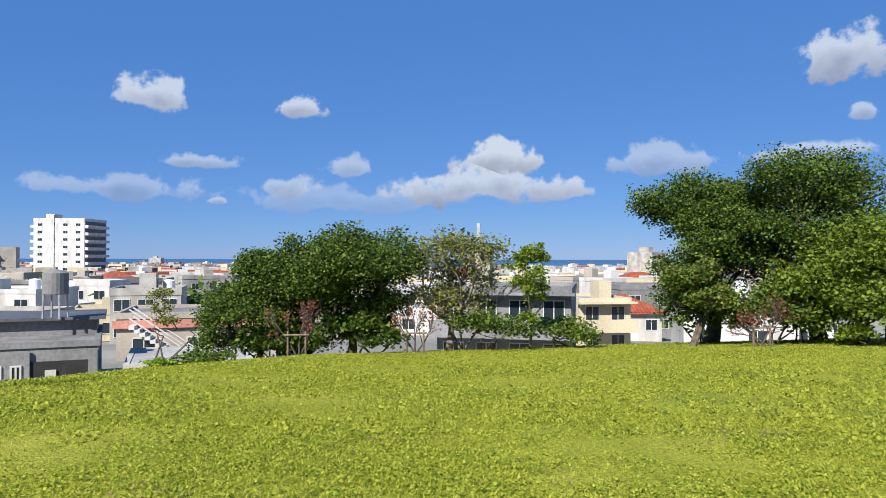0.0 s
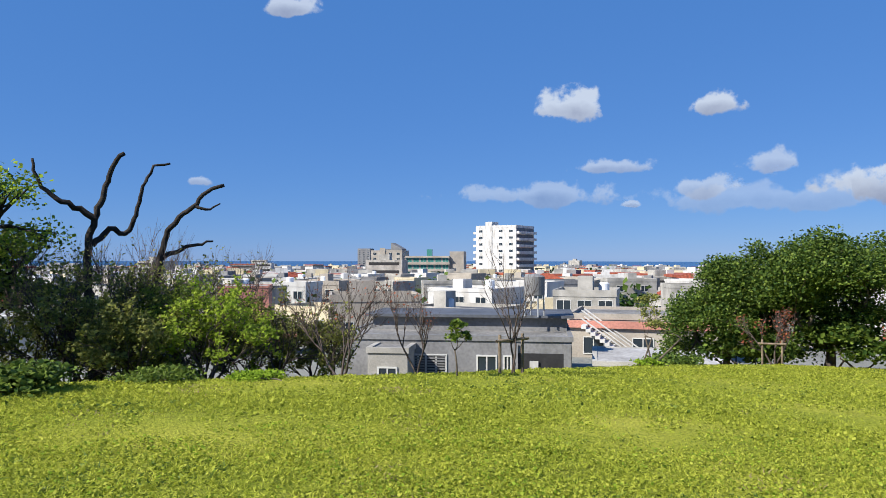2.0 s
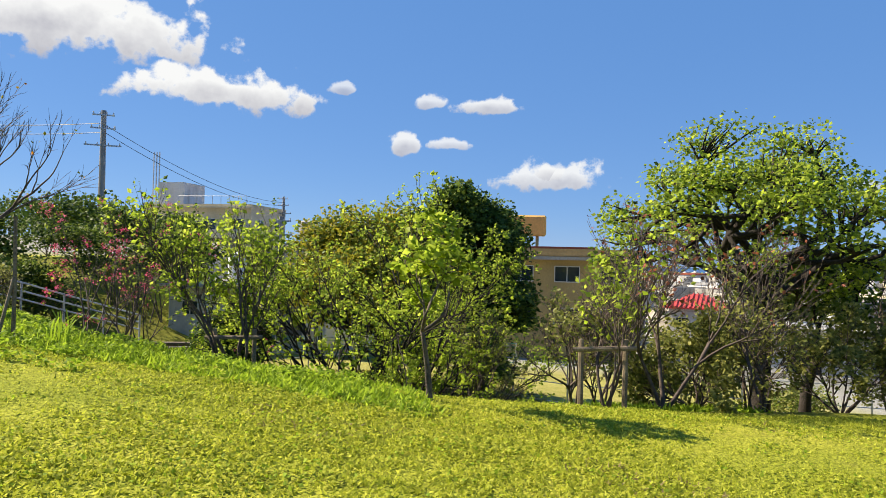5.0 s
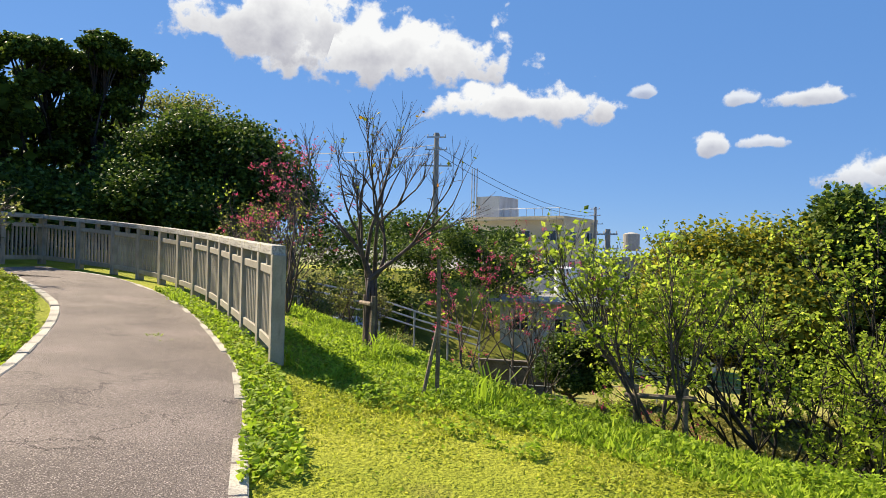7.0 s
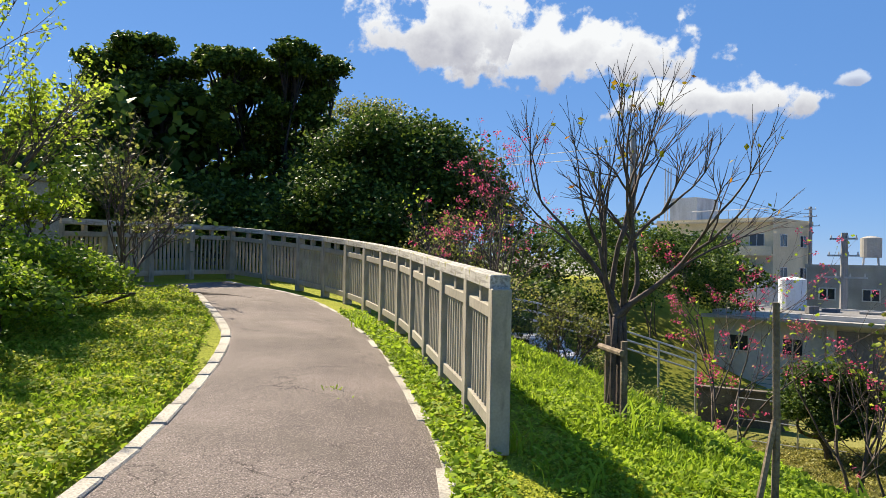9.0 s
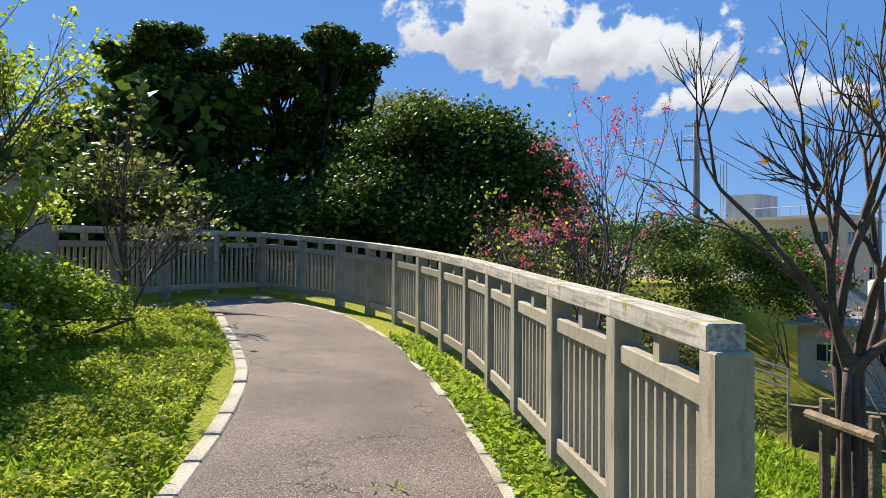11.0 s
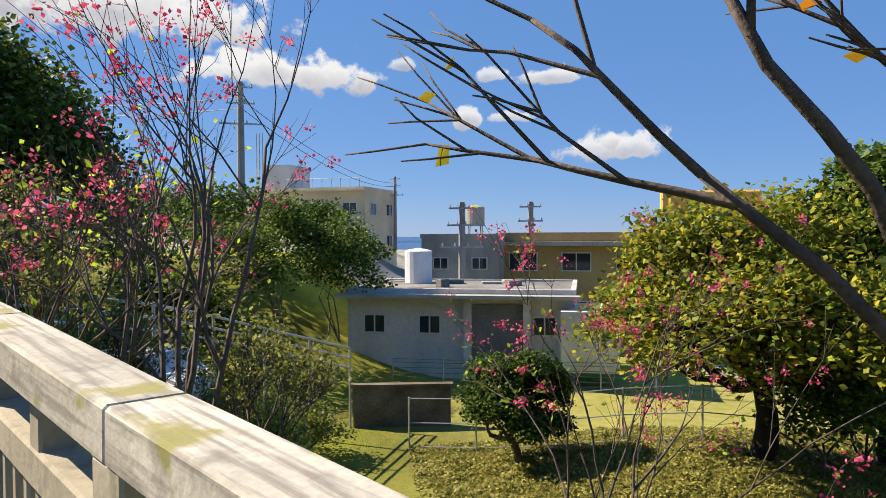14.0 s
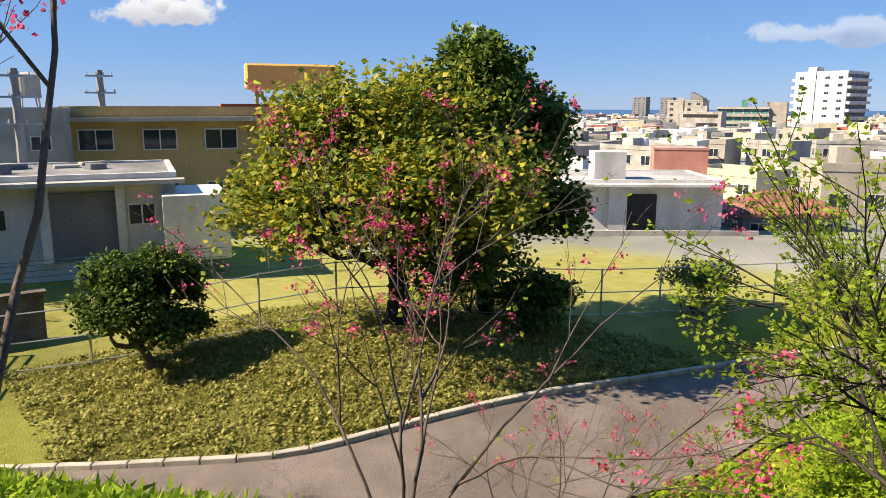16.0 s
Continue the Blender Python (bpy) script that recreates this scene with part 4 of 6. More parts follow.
leafy_tree("willowy_tree", "pale feathery tree showing above dark ones", -38.5, -27.0, 9.6, 4.6, 4.6, 0.2, 0.14, "leaf_olive", 96, 12, 26, 18, gap=0.25, top_z=10.2)
for s, (px, py) in enumerate(((-24.6, -23.6), (-21.0, -23.0), (-27.6, -23.4), (-25.4, -20.0))):
    bush("hedge_bush", "dark shaded undergrowth below tall trees", px, py, 4.2, 2.8, "leaf_dark", 97 + s, 0.16, 4200)
# below the bank
leafy_tree("broad_tree", "broad tree with a yellow-green sunlit crown and crooked trunk", -29.4, -1.8, 6.1, 7.0, 5.0, 0.24, 0.15, "leaf_yellow", 111, 36, 40, 28, bark="bark_dark", size_lobe=0.32, second="leaf_mid", low=0.1, gap=0.05, top_z=3.3, dome=True)
leafy_tree("broad_tree", "dark green dense tree leaning over the fenced lawn", -30.0, 1.6, 7.3, 4.8, 6.4, 0.22, 0.16, "leaf_dark", 112, 30, 42, 28, bark="bark_dark", size_lobe=0.33, second="leaf_mid", low=0.1, top_z=4.3, dome=True)
leafy_tree("round_shrub_tree", "small round dark green tree by the fence", -31.47, -6.91, 2.75, 2.7, 2.5, 0.1, 0.10, "leaf_dark", 113, 22, 40, 28, size_lobe=0.36, low=0.0, dome=True)
for s, (px, py, w, h) in enumerate(((-29.0, -0.5, 3.2, 2.6), (-30.2, 1.2, 3.4, 3.4), (-28.0, 1.6, 2.2, 1.6))):
    bush("hedge_bush", "dark shaded bush round the trunks of two broad trees", px, py, w, h, "leaf_dark", 190 + s, 0.13, 4200, second="leaf_mid")
for s, (px, py, w, h) in enumerate(((-27.2, 7.5, 2.4, 1.6), (-24.8, 11.0, 2.6, 1.6), (-33.5, -12.5, 2.6, 1.6), (-36.0, -15.0, 3.2, 2.4), (-33.0, -16.5, 3.0, 2.0))):
    bush("scrub_bush", "loose olive-green scrub bush below the bank", px, py, w, h, "leaf_olive", 114 + s, 0.1, 3000, second="leaf_mid")
for s, (px, py, w, h) in enumerate(((-52, -18, 7, 4.2), (-47, -22, 7, 4.6), (-58, -22, 7, 4.6), (-43, -18.5, 5, 3.4), (-62, -15, 6, 4.0), (-56, -12.5, 5, 3.4))):
    bush("dark_hedge", "tall dark green hedge below a utility pole", px, py, w, h, "leaf_dark", 120 + s, 0.24, 3600)
for s, (px, py) in enumerate(((-42.2, -16.0), (-45.2, -14.4), (-45.0, -12.3))):
    bush("dark_hedge", "dense dark green bush on the far side of the lower lawn", px, py, 4.2, 5.4, "leaf_dark", 200 + s, 0.15, 5200, second="leaf_mid")
wood_floor = Pieces()
wr = np.random.default_rng(130)
wx, wy = wr.uniform(-44, -6, 15000), wr.uniform(-31, -25.5, 15000)
wood_floor.add(*leaves(np.stack([wx, wy, plane_z(wx, wy) + wr.random(15000) ** 1.2 * np.where(wx < -23, 5.4, 3.4)], 1), 0.42, wr, 0.4, 0.5))
tagged(wood_floor.object("undergrowth", M["leaf_dark"]), "dark undergrowth filling the wood behind the railing", "undergrowth", kind="stuff")
for s, (px, py, h) in enumerate(((-24.6, -12.6, 0.9), (-26.0, -14.6, 0.95), (-24.4, -12.0, 0.8), (-27.6, -16.4, 1.0), (-31.6, -13.6, 0.9), (-21.6, -14.2, 0.8), (-22.2, -11.8, 0.8), (-30.2, -18.0, 1.0))):
    bare_tree("scrub_tree", "twiggy scrub tree with small fresh leaves on the bank", px, py, [((0.1, 0, 1), h), ((-0.5, 0.3, 1), h * 0.9), ((0.5, -0.3, 1), h * 0.9), ((0.1, 0.6, 0.8), h * 0.8)], 0.025, 150 + s, 4, leaf="leaf_bright" if s == 2 else "leaf_olive", leaf_n=1500, leaf_size=0.07, spread=0.6)
for s, (px, py) in enumerate(((-14.6, 7.0), (-14.8, 8.6), (-14.0, 9.4), (-15.6, 6.2))):
    bare_tree("bare_shrub", "leafless twiggy grey shrub round a dead tree", px, py, [((0.1, 0.1, 1), 1.35), ((0.35, 0.3, 1), 1.25), ((-0.3, -0.2, 1), 1.25)], 0.03, 170 + s, 4, bark="twig", spread=0.45, leaf="leaf_olive", leaf_n=160, leaf_size=0.06)
# ---- buildings ----
WIN_CACHE = {}


def window_mesh(w, h, dark):
    key = (round(w, 2), round(h, 2), dark)
    if key not in WIN_CACHE:
        f, g = Pieces(), Pieces()
        t = 0.06
        for lo, hi in (((-w / 2, -0.05, 0), (w / 2, 0.02, t)), ((-w / 2, -0.05, h - t), (w / 2, 0.02, h)), ((-w / 2, -0.05, t), (-w / 2 + t, 0.02, h - t)), ((w / 2 - t, -0.05, t), (w / 2, 0.02, h - t)), ((-t / 2, -0.04, t), (t / 2, 0.02, h - t))):
            f.box(lo, hi)
        g.box((-w / 2 + t, -0.012, t), (-t / 2, 0.01, h - t))
        g.box((t / 2, -0.012, t), (w / 2 - t, 0.01, h - t))
        WIN_CACHE[key] = (f.mesh("window", M["frame"]), g.mesh("pane", M[dark]))
    return WIN_CACHE[key]


def building(name, label, x, y, rz, w, d, h, z, wall="white", roof="roof_grey", floors=1, cols=(3, 2), win=(1.3, 1.1), parapet=0.45, tiled=False, dark="glass", sill=0.9, slabs=False, category="house",
             faces=(0, 1, 2, 3), extra=(), group=""):
    """A block with its near-left corner frame: local x along the front, y into the depth. Centre at x, y, with base z. Windows on the named faces (0 front, 1 right, 2 back, 3 left)."""
    top = thing(name, label, category, x, y, z, rz, group)
    p = Pieces()
    p.box((-w / 2, -d / 2, -1.5), (w / 2, d / 2, h))
    p.object("wall", M[wall], top)
    r = Pieces()
    if tiled:
        o, rise = 0.5, min(w, d) * 0.26
        a, b2 = w / 2 + o, d / 2 + o
        ridge = max(w - d, 0) / 2 + 0.3
        r.add([(-a, -b2, h), (a, -b2, h), (a, b2, h), (-a, b2, h), (-ridge, 0, h + rise), (ridge, 0, h + rise), (-a, -b2, h - 0.12), (a, -b2, h - 0.12), (a, b2, h - 0.12), (-a, b2, h - 0.12)],
              [(0, 1, 5, 4), (2, 3, 4, 5), (0, 6, 7, 1), (1, 7, 8, 2), (2, 8, 9, 3), (3, 9, 6, 0), (9, 8, 7, 6)], [(1, 2, 5), (3, 0, 4)])
        rows = Pieces()
        n = int(2 * a / 0.35)
        for i in range(n + 1):
            q = -a + i * 2 * a / n
            f = 1 - max(0, abs(q) - ridge) / (a - ridge)
            for s in (-1, 1):
                rows.tube([(q, s * b2, h + 0.05), (q, s * b2 * (1 - f), h + rise * f + 0.05)], [0.07, 0.07], 5)
        rows.object("roof_tiles", M[roof], top)["kind"] = "stuff"
        r.object("roof", M[roof], top)
    else:
        r.box((-w / 2 + 0.15, -d / 2 + 0.15, h), (w / 2 - 0.15, d / 2 - 0.15, h + 0.05))
        r.object("roof", M[roof], top)
        e = Pieces()
        for lo, hi in (((-w / 2 - 0.06, -d / 2 - 0.06), (w / 2 + 0.06, -d / 2 + 0.15)), ((-w / 2 - 0.06, d / 2 - 0.15), (w / 2 + 0.06, d / 2 + 0.06)), ((-w / 2 - 0.06, -d / 2 + 0.15), (-w / 2 + 0.15, d / 2 - 0.15)), ((w / 2 - 0.15, -d / 2 + 0.15), (w / 2 + 0.06, d / 2 - 0.15))):
            e.box((*lo, h - 0.12), (*hi, h + parapet))
        e.object("parapet", M[wall], top)
    fm, gm = window_mesh(win[0], win[1], dark)
    storey = h / floors
    for face in faces:
        span, off, turn = ((w, d / 2, 0), (d, w / 2, 90), (w, d / 2, 180), (d, w / 2, 270))[face]
        n = cols[face % 2]
        for fl in range(floors):
            for c in range(n):
                u = -span / 2 + span * (c + 0.5) / n
                m = pose(0, 0, 0, 0, 0, turn) @ pose(u, -off, fl * storey + sill * min(1, storey / 2.8))
                part("pane", gm, part("window", fm, top, m))
    if slabs:
        for fl in range(1, floors + 1):
            q = Pieces()
            q.box((-w / 2 - 0.25, -d / 2 - 0.9, fl * storey - 0.16), (w / 2 + 0.25, -d / 2, fl * storey))
            q.object("balcony", M[wall], top)
            if fl < floors:
                q = Pieces()
                q.box((-w / 2 - 0.25, -d / 2 - 0.98, fl * storey - 0.16), (w / 2 + 0.25, -d / 2 - 0.9, fl * storey + 0.9))
                q.object("balcony_wall", M[wall], top)
    for nm, lo, hi, mat in extra:
        q = Pieces()
        q.box(lo, hi)
        q.object(nm, M[mat], top)
    return top


def tank(x, y, z, r=0.7, h=1.3, label="white round rooftop water tank", mat="tank", legs=0.0):
    top = thing("water_tank", label, "water tank", x, y, z)
    p = Pieces()
    p.tube([(0, 0, legs), (0, 0, legs + 0.02), (0, 0, legs + h), (0, 0, legs + h + 0.08), (0, 0, legs + h + 0.14)], [r * 0.98, r, r, r * 0.7, r * 0.15], 20)
    p.object("body", M[mat], top, smooth=False)
    if legs:
        for sx in (-1, 1):
            for sy in (-1, 1):
                q = Pieces()
                q.tube([(sx * r * 0.7, sy * r * 0.7, 0), (sx * r * 0.65, sy * r * 0.65, legs)], [0.04, 0.04], 5)
                q.object("leg", M["steel"], top)
    return top


def utility_pole(x, y, z, h, yaw, label="tall concrete utility pole with crossarms"):
    top = thing("utility_pole", label, "utility pole", x, y, z, yaw)
    p = Pieces()
    p.tube([(0, 0, 0), (0, 0, h)], [0.24, 0.16], 10)
    p.object("pole", M["pole"], top)
    for k, (zz, w) in enumerate(((h - 0.35, 1.3), (h - 1.2, 1.5), (h - 2.3, 2.2))):
        a = Pieces()
        a.box((-w / 2, -0.16, zz), (w / 2, -0.08, zz + 0.09))
        a.object("crossarm", M["steel"], top)
        for s in (-0.45, -0.15, 0.15, 0.45):
            b = Pieces()
            b.tube([(s * w, -0.12, zz + 0.09), (s * w, -0.12, zz + 0.24)], [0.05, 0.03], 6)
            b.object("insulator", M["white"], top)
    return top


def cable(a, b, sag, r=0.012):
    s = np.linspace(0, 1, 16)[:, None]
    a, b = np.array(a, float), np.array(b, float)
    pts = a + (b - a) * s
    pts[:, 2] -= (4 * sag * s * (1 - s)).ravel()
    p = Pieces()
    p.tube(pts, np.full(16, r), 4)
    return tagged(p.object("overhead_cable", M["cable"]), "thin black overhead cable between poles", "cable", "overhead cables")


def land_at(x, y):
    return gz(x, y)


# the white tower and its neighbours
tower = building("apartment_tower", "tall white nine-storey apartment tower with stair balconies", -181, 356, 0, 24, 22.5, 31.5, -14, "white", "roof_pale", 9, (4, 4), (2.2, 1.3), 1.1, category="apartment block", faces=(0,),
                 extra=(("penthouse", (-6.2, -11.2, 31.5), (-2.1, -4, 34.6), "white"), ("stair_core", (-5.0, -11.7, 0), (-2.2, -11.3, 34.2), "white")))
for fl in range(9):
    for nm, lo, hi in (("balcony", (-14.2, -10.4, fl * 3.5 + 0.1), (-12.0, -4.8, fl * 3.5 + 1.4)), ("balcony", (12.0, -11.0, fl * 3.5 + 0.1), (13.7, 11.0, fl * 3.5 + 1.4))):
        q = Pieces()
        q.box(lo, hi)
        q.object(nm, M["white"], tower)
    # dark strip on the wall paints the shade behind each balcony
    q = Pieces()
    q.box((12.002, -10.3, fl * 3.5 + 1.5), (12.1, 10.3, fl * 3.5 + 3.2))
    q.object("opening", M["dark_grey"], tower)
building("office_block", "beige five-storey building with bands of green glass", -179, 277, 24, 19.5, 19, 15.0, -13.4, "beige", "roof_grey", 5, (6, 3), (2.6, 1.9), 0.6, dark="green_glass", category="office block", faces=(0, 3), slabs=True,
         extra=(("stair_tower", (9.8, -8.4, 0), (16, 2.8, 17.6), "beige"), ("roof_plant", (-1.4, -1.4, 15.0), (0.9, 1.4, 18.6), "green_glass")))
stepped = building("apartment_block", "grey-brown stepped apartment block with a slanted top", -258, 356, 20, 19, 16, 18.5, -13.4, "beige", "roof_grey", 6, (4, 3), (2.0, 1.5), 0.6, category="apartment block", faces=(0, 1),
                   extra=(("wing", (2.6, -7.4, 18.5), (9.2, 2.8, 20.0), "grey"), ("stair_tower", (-4, -8.5, 0), (-0.7, -8.05, 20.5), "beige")))
slant = Pieces()
slant.add([(2.6, -7.4, 20), (9.2, -7.4, 20), (2.6, 2.8, 20), (9.2, 2.8, 20), (2.6, -7.4, 23.6), (2.6, 2.8, 23.6)], [(0, 2, 5, 4), (1, 4, 5, 3)], [(0, 4, 1), (2, 3, 5)])
slant.object("slanted_roof", M["grey"], stepped)
building("apartment_block", "low grey apartment block beside taller ones", -220, 318, 10, 20, 12, 9.0, -13.0, "grey", "roof_grey", 3, (5, 2), (1.8, 1.3), category="apartment block", faces=(0,))
# far towers in the haze
for s, (px, py, w, h) in enumerate(((-760, 985, 22, 38), (-727, 1010, 20, 37), (-585, 1075, 20, 30))):
    building("far_tower", "grey tower block far off in the haze", px, py, 20, w, w, h, -22, "grey", "roof_grey", 10, (3, 3), (2.6, 1.7), category="tower block", faces=(0, 3), group="far towers")

# the grey house below the lawn
grey = building("grey_house", "low dark grey house with louvred vents and a porch of painted shade", -18.1, 27.4, 24, 9.6, 6.2, 3.1, -4.85, "grey", "roof_grey", 1, (0, 2), (1.2, 1.0), 0.1, faces=(),
                # the porch has no depth: a dark panel on the wall paints its shade
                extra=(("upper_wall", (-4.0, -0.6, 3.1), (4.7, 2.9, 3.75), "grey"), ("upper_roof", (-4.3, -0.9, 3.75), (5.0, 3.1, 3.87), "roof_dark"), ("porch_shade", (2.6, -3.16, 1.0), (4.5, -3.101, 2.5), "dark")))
for u, wv, dk in ((-3.1, 0.75, "frame"), (-1.5, 0.7, "frame"), (-0.75, 0.9, "frame"), (1.35, 0.85, "glass"), (2.2, 0.35, "glass")):
    fm, gm = window_mesh(wv, 1.05, "dark" if dk == "frame" else "glass")
    wnd = part("window", fm, grey, pose(u, -3.1, 1.35))
    part("pane", gm, wnd)
    if dk == "frame":
        for k in range(9):
            q = Pieces()
            q.box((-wv / 2 + 0.03, -0.05, 0.08 + k * 0.11), (wv / 2 - 0.03, -0.02, 0.14 + k * 0.11))
            q.object("louvre", M["grey"], wnd)
for px_, wd in ((2.55, 0.16), (4.62, 0.3)):
    q = Pieces()
    q.box((px_ - wd / 2, -3.25, 0), (px_ + wd / 2, -3.162, 2.9))
    q.object("pillar", M["grey"], grey)
q = Pieces()
q.box((3.1, -3.24, 1.0), (3.45, -3.18, 2.2))
q.object("curtain", M["white"], grey, "white hanging curtain")
tank(-14.6, 27.6, -0.98, 0.45, 0.8, "grey rooftop water tank on a steel frame", "grey", 0.9)
building("annexe", "low white and grey outbuilding below the lawn", -19.0, 23.4, 24, 1.6, 3.0, 2.3, -4.4, "concrete", "roof_grey", 1, (1, 1), (0.8, 0.9), 0.1, faces=(0,), category="outbuilding")
building("carport", "flat concrete deck beside the grey house", -10.0, 30.2, 20, 5.4, 5.0, 1.9, -4.6, "concrete", "roof_pale", 1, (0, 0), (1, 1), 0.08, faces=(), category="outbuilding")
building("stair_house", "low beige house with a faded red roof band", -15.4, 46.8, 15, 9, 7, 3.2, -5.4, "beige", "roof_grey", 1, (3, 2), (1.3, 1.1), 0.25, faces=(0,), extra=(("roof_band", (-4.7, -3.72, 2.55), (4.7, -3.57, 3.0), "pink"), ("terrace_wall", (-4.6, -5.2, -0.2), (4.6, -5.05, 0.7), "pink")))
stair = thing("outside_stair", "white concrete outside stair up to a flat roof", "stair", -15.8, 42.2, -5.4, 15)
for k in range(14):
    q = Pieces()
    q.box((1.9 - 0.28 * k - 0.3, -0.7, 0.2 * k), (1.9 - 0.28 * k, 0.7, 0.2 * k + 0.2))
    q.object("step", M["white"], stair)
for s in (-0.78, 0.78):
    q = Pieces()
    q.tube([(2.0, s, 0.9), (-2.0, s, 3.75)], [0.05, 0.05], 6)
    q.tube([(2.0, s, 0.4), (-2.0, s, 3.25)], [0.05, 0.05], 6)
    q.object("stair_rail", M["white"], stair)
# houses behind the north trees
building("apartment_house", "weathered grey and white three-storey apartment house", 4.6, 49, -12, 8.2, 9, 5.2, -6.0, "grey", "roof_grey", 2, (4, 3), (1.3, 1.3), 0.3, category="apartment house", faces=(0, 1, 3), slabs=True,
         extra=(("stair_tower", (-2.6, -2.5, 5.4), (-1.1, -1.0, 7.9), "beige"), ("chimney", (-2.0, -2.2, 7.9), (-1.8, -2.0, 9.5), "steel")))
building("yellow_house", "cream-yellow two-storey house with balconies", 12.6, 63, 10, 4.4, 7, 4.6, -6.9, "cream", "roof_pale", 2, (2, 2), (1.2, 1.2), 0.3, faces=(0, 3), slabs=True, extra=(("stair_tower", (0.5, -1, 4.6), (1.6, 1, 6.2), "cream"),))
building("red_roof_house", "low house with a bright orange-red hipped tile roof", 18.6, 76, 0, 6.2, 7, 2.6, -6.8, "white", "tile_red", 1, (3, 2), (1.2, 1.1), tiled=True, faces=(0, 3))
building("gable_house", "white house with a dark red gable and flat terraces", -27.0, 139, 0, 9, 8, 5.0, -9.0, "white", "red", 2, (3, 2), (1.3, 1.2), tiled=True, faces=(0, 3))
# west: the long ochre building with its roof sign
ochre = building("ochre_building", "long ochre-yellow two-storey building with a flat roof", -57.8, 8.6, 70, 21.6, 10, 5.6, -3.4, "yellow", "roof_grey", 2, (7, 3), (1.7, 1.1), 0.35, category="building", faces=(0, 3),
                 extra=(("canopy", (-11.9, -5.9, 5.2), (11.9, -5.06, 5.42), "beige"), ("tile_ridge", (-3, -4.6, 5.65), (8, -2.0, 6.1), "tile_red")))
sign = thing("roof_sign", "blank orange-yellow roof sign board on posts", "roof sign", -57.6, 10.2, 2.25, 73)
for s in (-2.3, 2.3):
    q = Pieces()
    q.tube([(s, 0, 0), (s, 0, 1.5)], [0.12, 0.12], 8)
    q.object("post", M["yellow"], sign)
bmx = rounded_box(5.9, 0.9, 1.55, 0.12)
part("board", bm_mesh(bmx, "board", M["orange"]), sign, pose(0, 0, 1.3))
building("white_house", "low white house with a flat roof and doorways of painted shade", -46.6, -6.2, 74, 9.4, 6.4, 2.9, -2.75, "white", "roof_grey", 1, (4, 2), (0.95, 0.8), 0.12, faces=(0, 3), sill=1.15,
         # dark grey panel between the piers stands in for the porch's shade
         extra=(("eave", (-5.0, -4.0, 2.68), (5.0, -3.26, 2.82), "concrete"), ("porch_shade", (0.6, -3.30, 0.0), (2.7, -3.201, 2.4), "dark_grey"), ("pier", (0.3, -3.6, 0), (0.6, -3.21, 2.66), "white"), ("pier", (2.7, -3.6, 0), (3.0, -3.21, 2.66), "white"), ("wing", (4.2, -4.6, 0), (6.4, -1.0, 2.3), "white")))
tank(-48.6, -8.4, 0.2, 0.65, 1.5)
for s, (dx, dy, w, d, h) in enumerate(((-1.2, 1.0, 0.7, 0.5, 0.16), (-0.6, 2.6, 0.9, 0.4, 0.12), (0.6, 3.4, 0.6, 0.6, 0.22), (-1.6, 3.8, 1.1, 0.35, 0.14), (0.9, 0.2, 0.45, 0.45, 0.35))):
    slab = tagged(new("roof_slab", bm_mesh(rounded_box(w, d, h, 0.02), "roof_slab", M["concrete" if s % 2 else "dark_grey"])), "weathered block lying on a flat roof", "roof clutter", "blocks on the flat roof")
    slab.matrix_world = pose(-46.6 + dx, -6.2 + dy - 1.5, 0.2, 0, 0, 74 + 11 * s)
box = building("rooftop_block", "weathered grey concrete block behind the white house", -56.4, -5.2, 74, 4.4, 4.0, 5.6, -3.2, "concrete", "roof_grey", 2, (2, 1), (0.9, 0.7), 0.1, category="building", faces=(0,))
tank(-56.6, -4.6, 2.45, 0.55, 1.1, "grey rooftop tank on a steel frame", "concrete", 0.5)
utility_pole(-50.4, -6.1, -3.3, 7.4, 70, "slim utility pole beside a white house")
utility_pole(-57.0, -1.2, -2.0, 6.4, 70, "slim aerial mast beside an ochre building")
apt = building("apartment_house", "cream three-storey apartment house with white balconies and roof rails", -103.0, -16.6, 68, 14.5, 10, 7.4, 0.0, "cream", "roof_pale", 2, (4, 2), (1.7, 1.4), 0.35, category="apartment house", faces=(0, 1), slabs=True,
               extra=(("stair_tower", (-6.4, -3.5, 7.4), (-2.8, 1.5, 10.6), "white"),))
for k in range(9):
    q = Pieces()
    q.tube([(-2.6 + k * 1.15, -4.9, 7.6), (-2.6 + k * 1.15, -4.9, 8.75)], [0.035, 0.035], 5)
    q.object("roof_rail_post", M["steel"], apt)
q = Pieces()
q.tube([(-2.6, -4.9, 8.75), (6.7, -4.9, 8.75)], [0.035, 0.035], 5)
q.object("roof_rail", M["steel"], apt)
mast = thing("antenna_mast", "grey lattice phone mast on a roof", "antenna", -103.5, -24.4, 7.2, 70)
for s in (-0.4, 0.0, 0.4):
    q = Pieces()
    q.tube([(s, 0, 0), (s, 0, 7.4)], [0.09, 0.07], 6)
    q.object("mast", M["steel"], mast)
utility_pole(-54.0, -17.6, 1.5, 9.2, 100)
utility_pole(-103.0, -8.2, 0.5, 8.9, 70, "utility pole beside a cream apartment house")
cable((-54.1, -17.7, 9.9), (-103, -8.3, 8.6), 1.1, 0.02)
cable((-54.1, -17.7, 9.4), (-103, -8.3, 8.2), 1.2, 0.02)
cable((-54.1, -17.7, 9.9), (-70, -46, 13), 0.8, 0.02)
cable((-54.1, -17.7, 9.3), (-70, -46, 12.4), 0.8, 0.02)
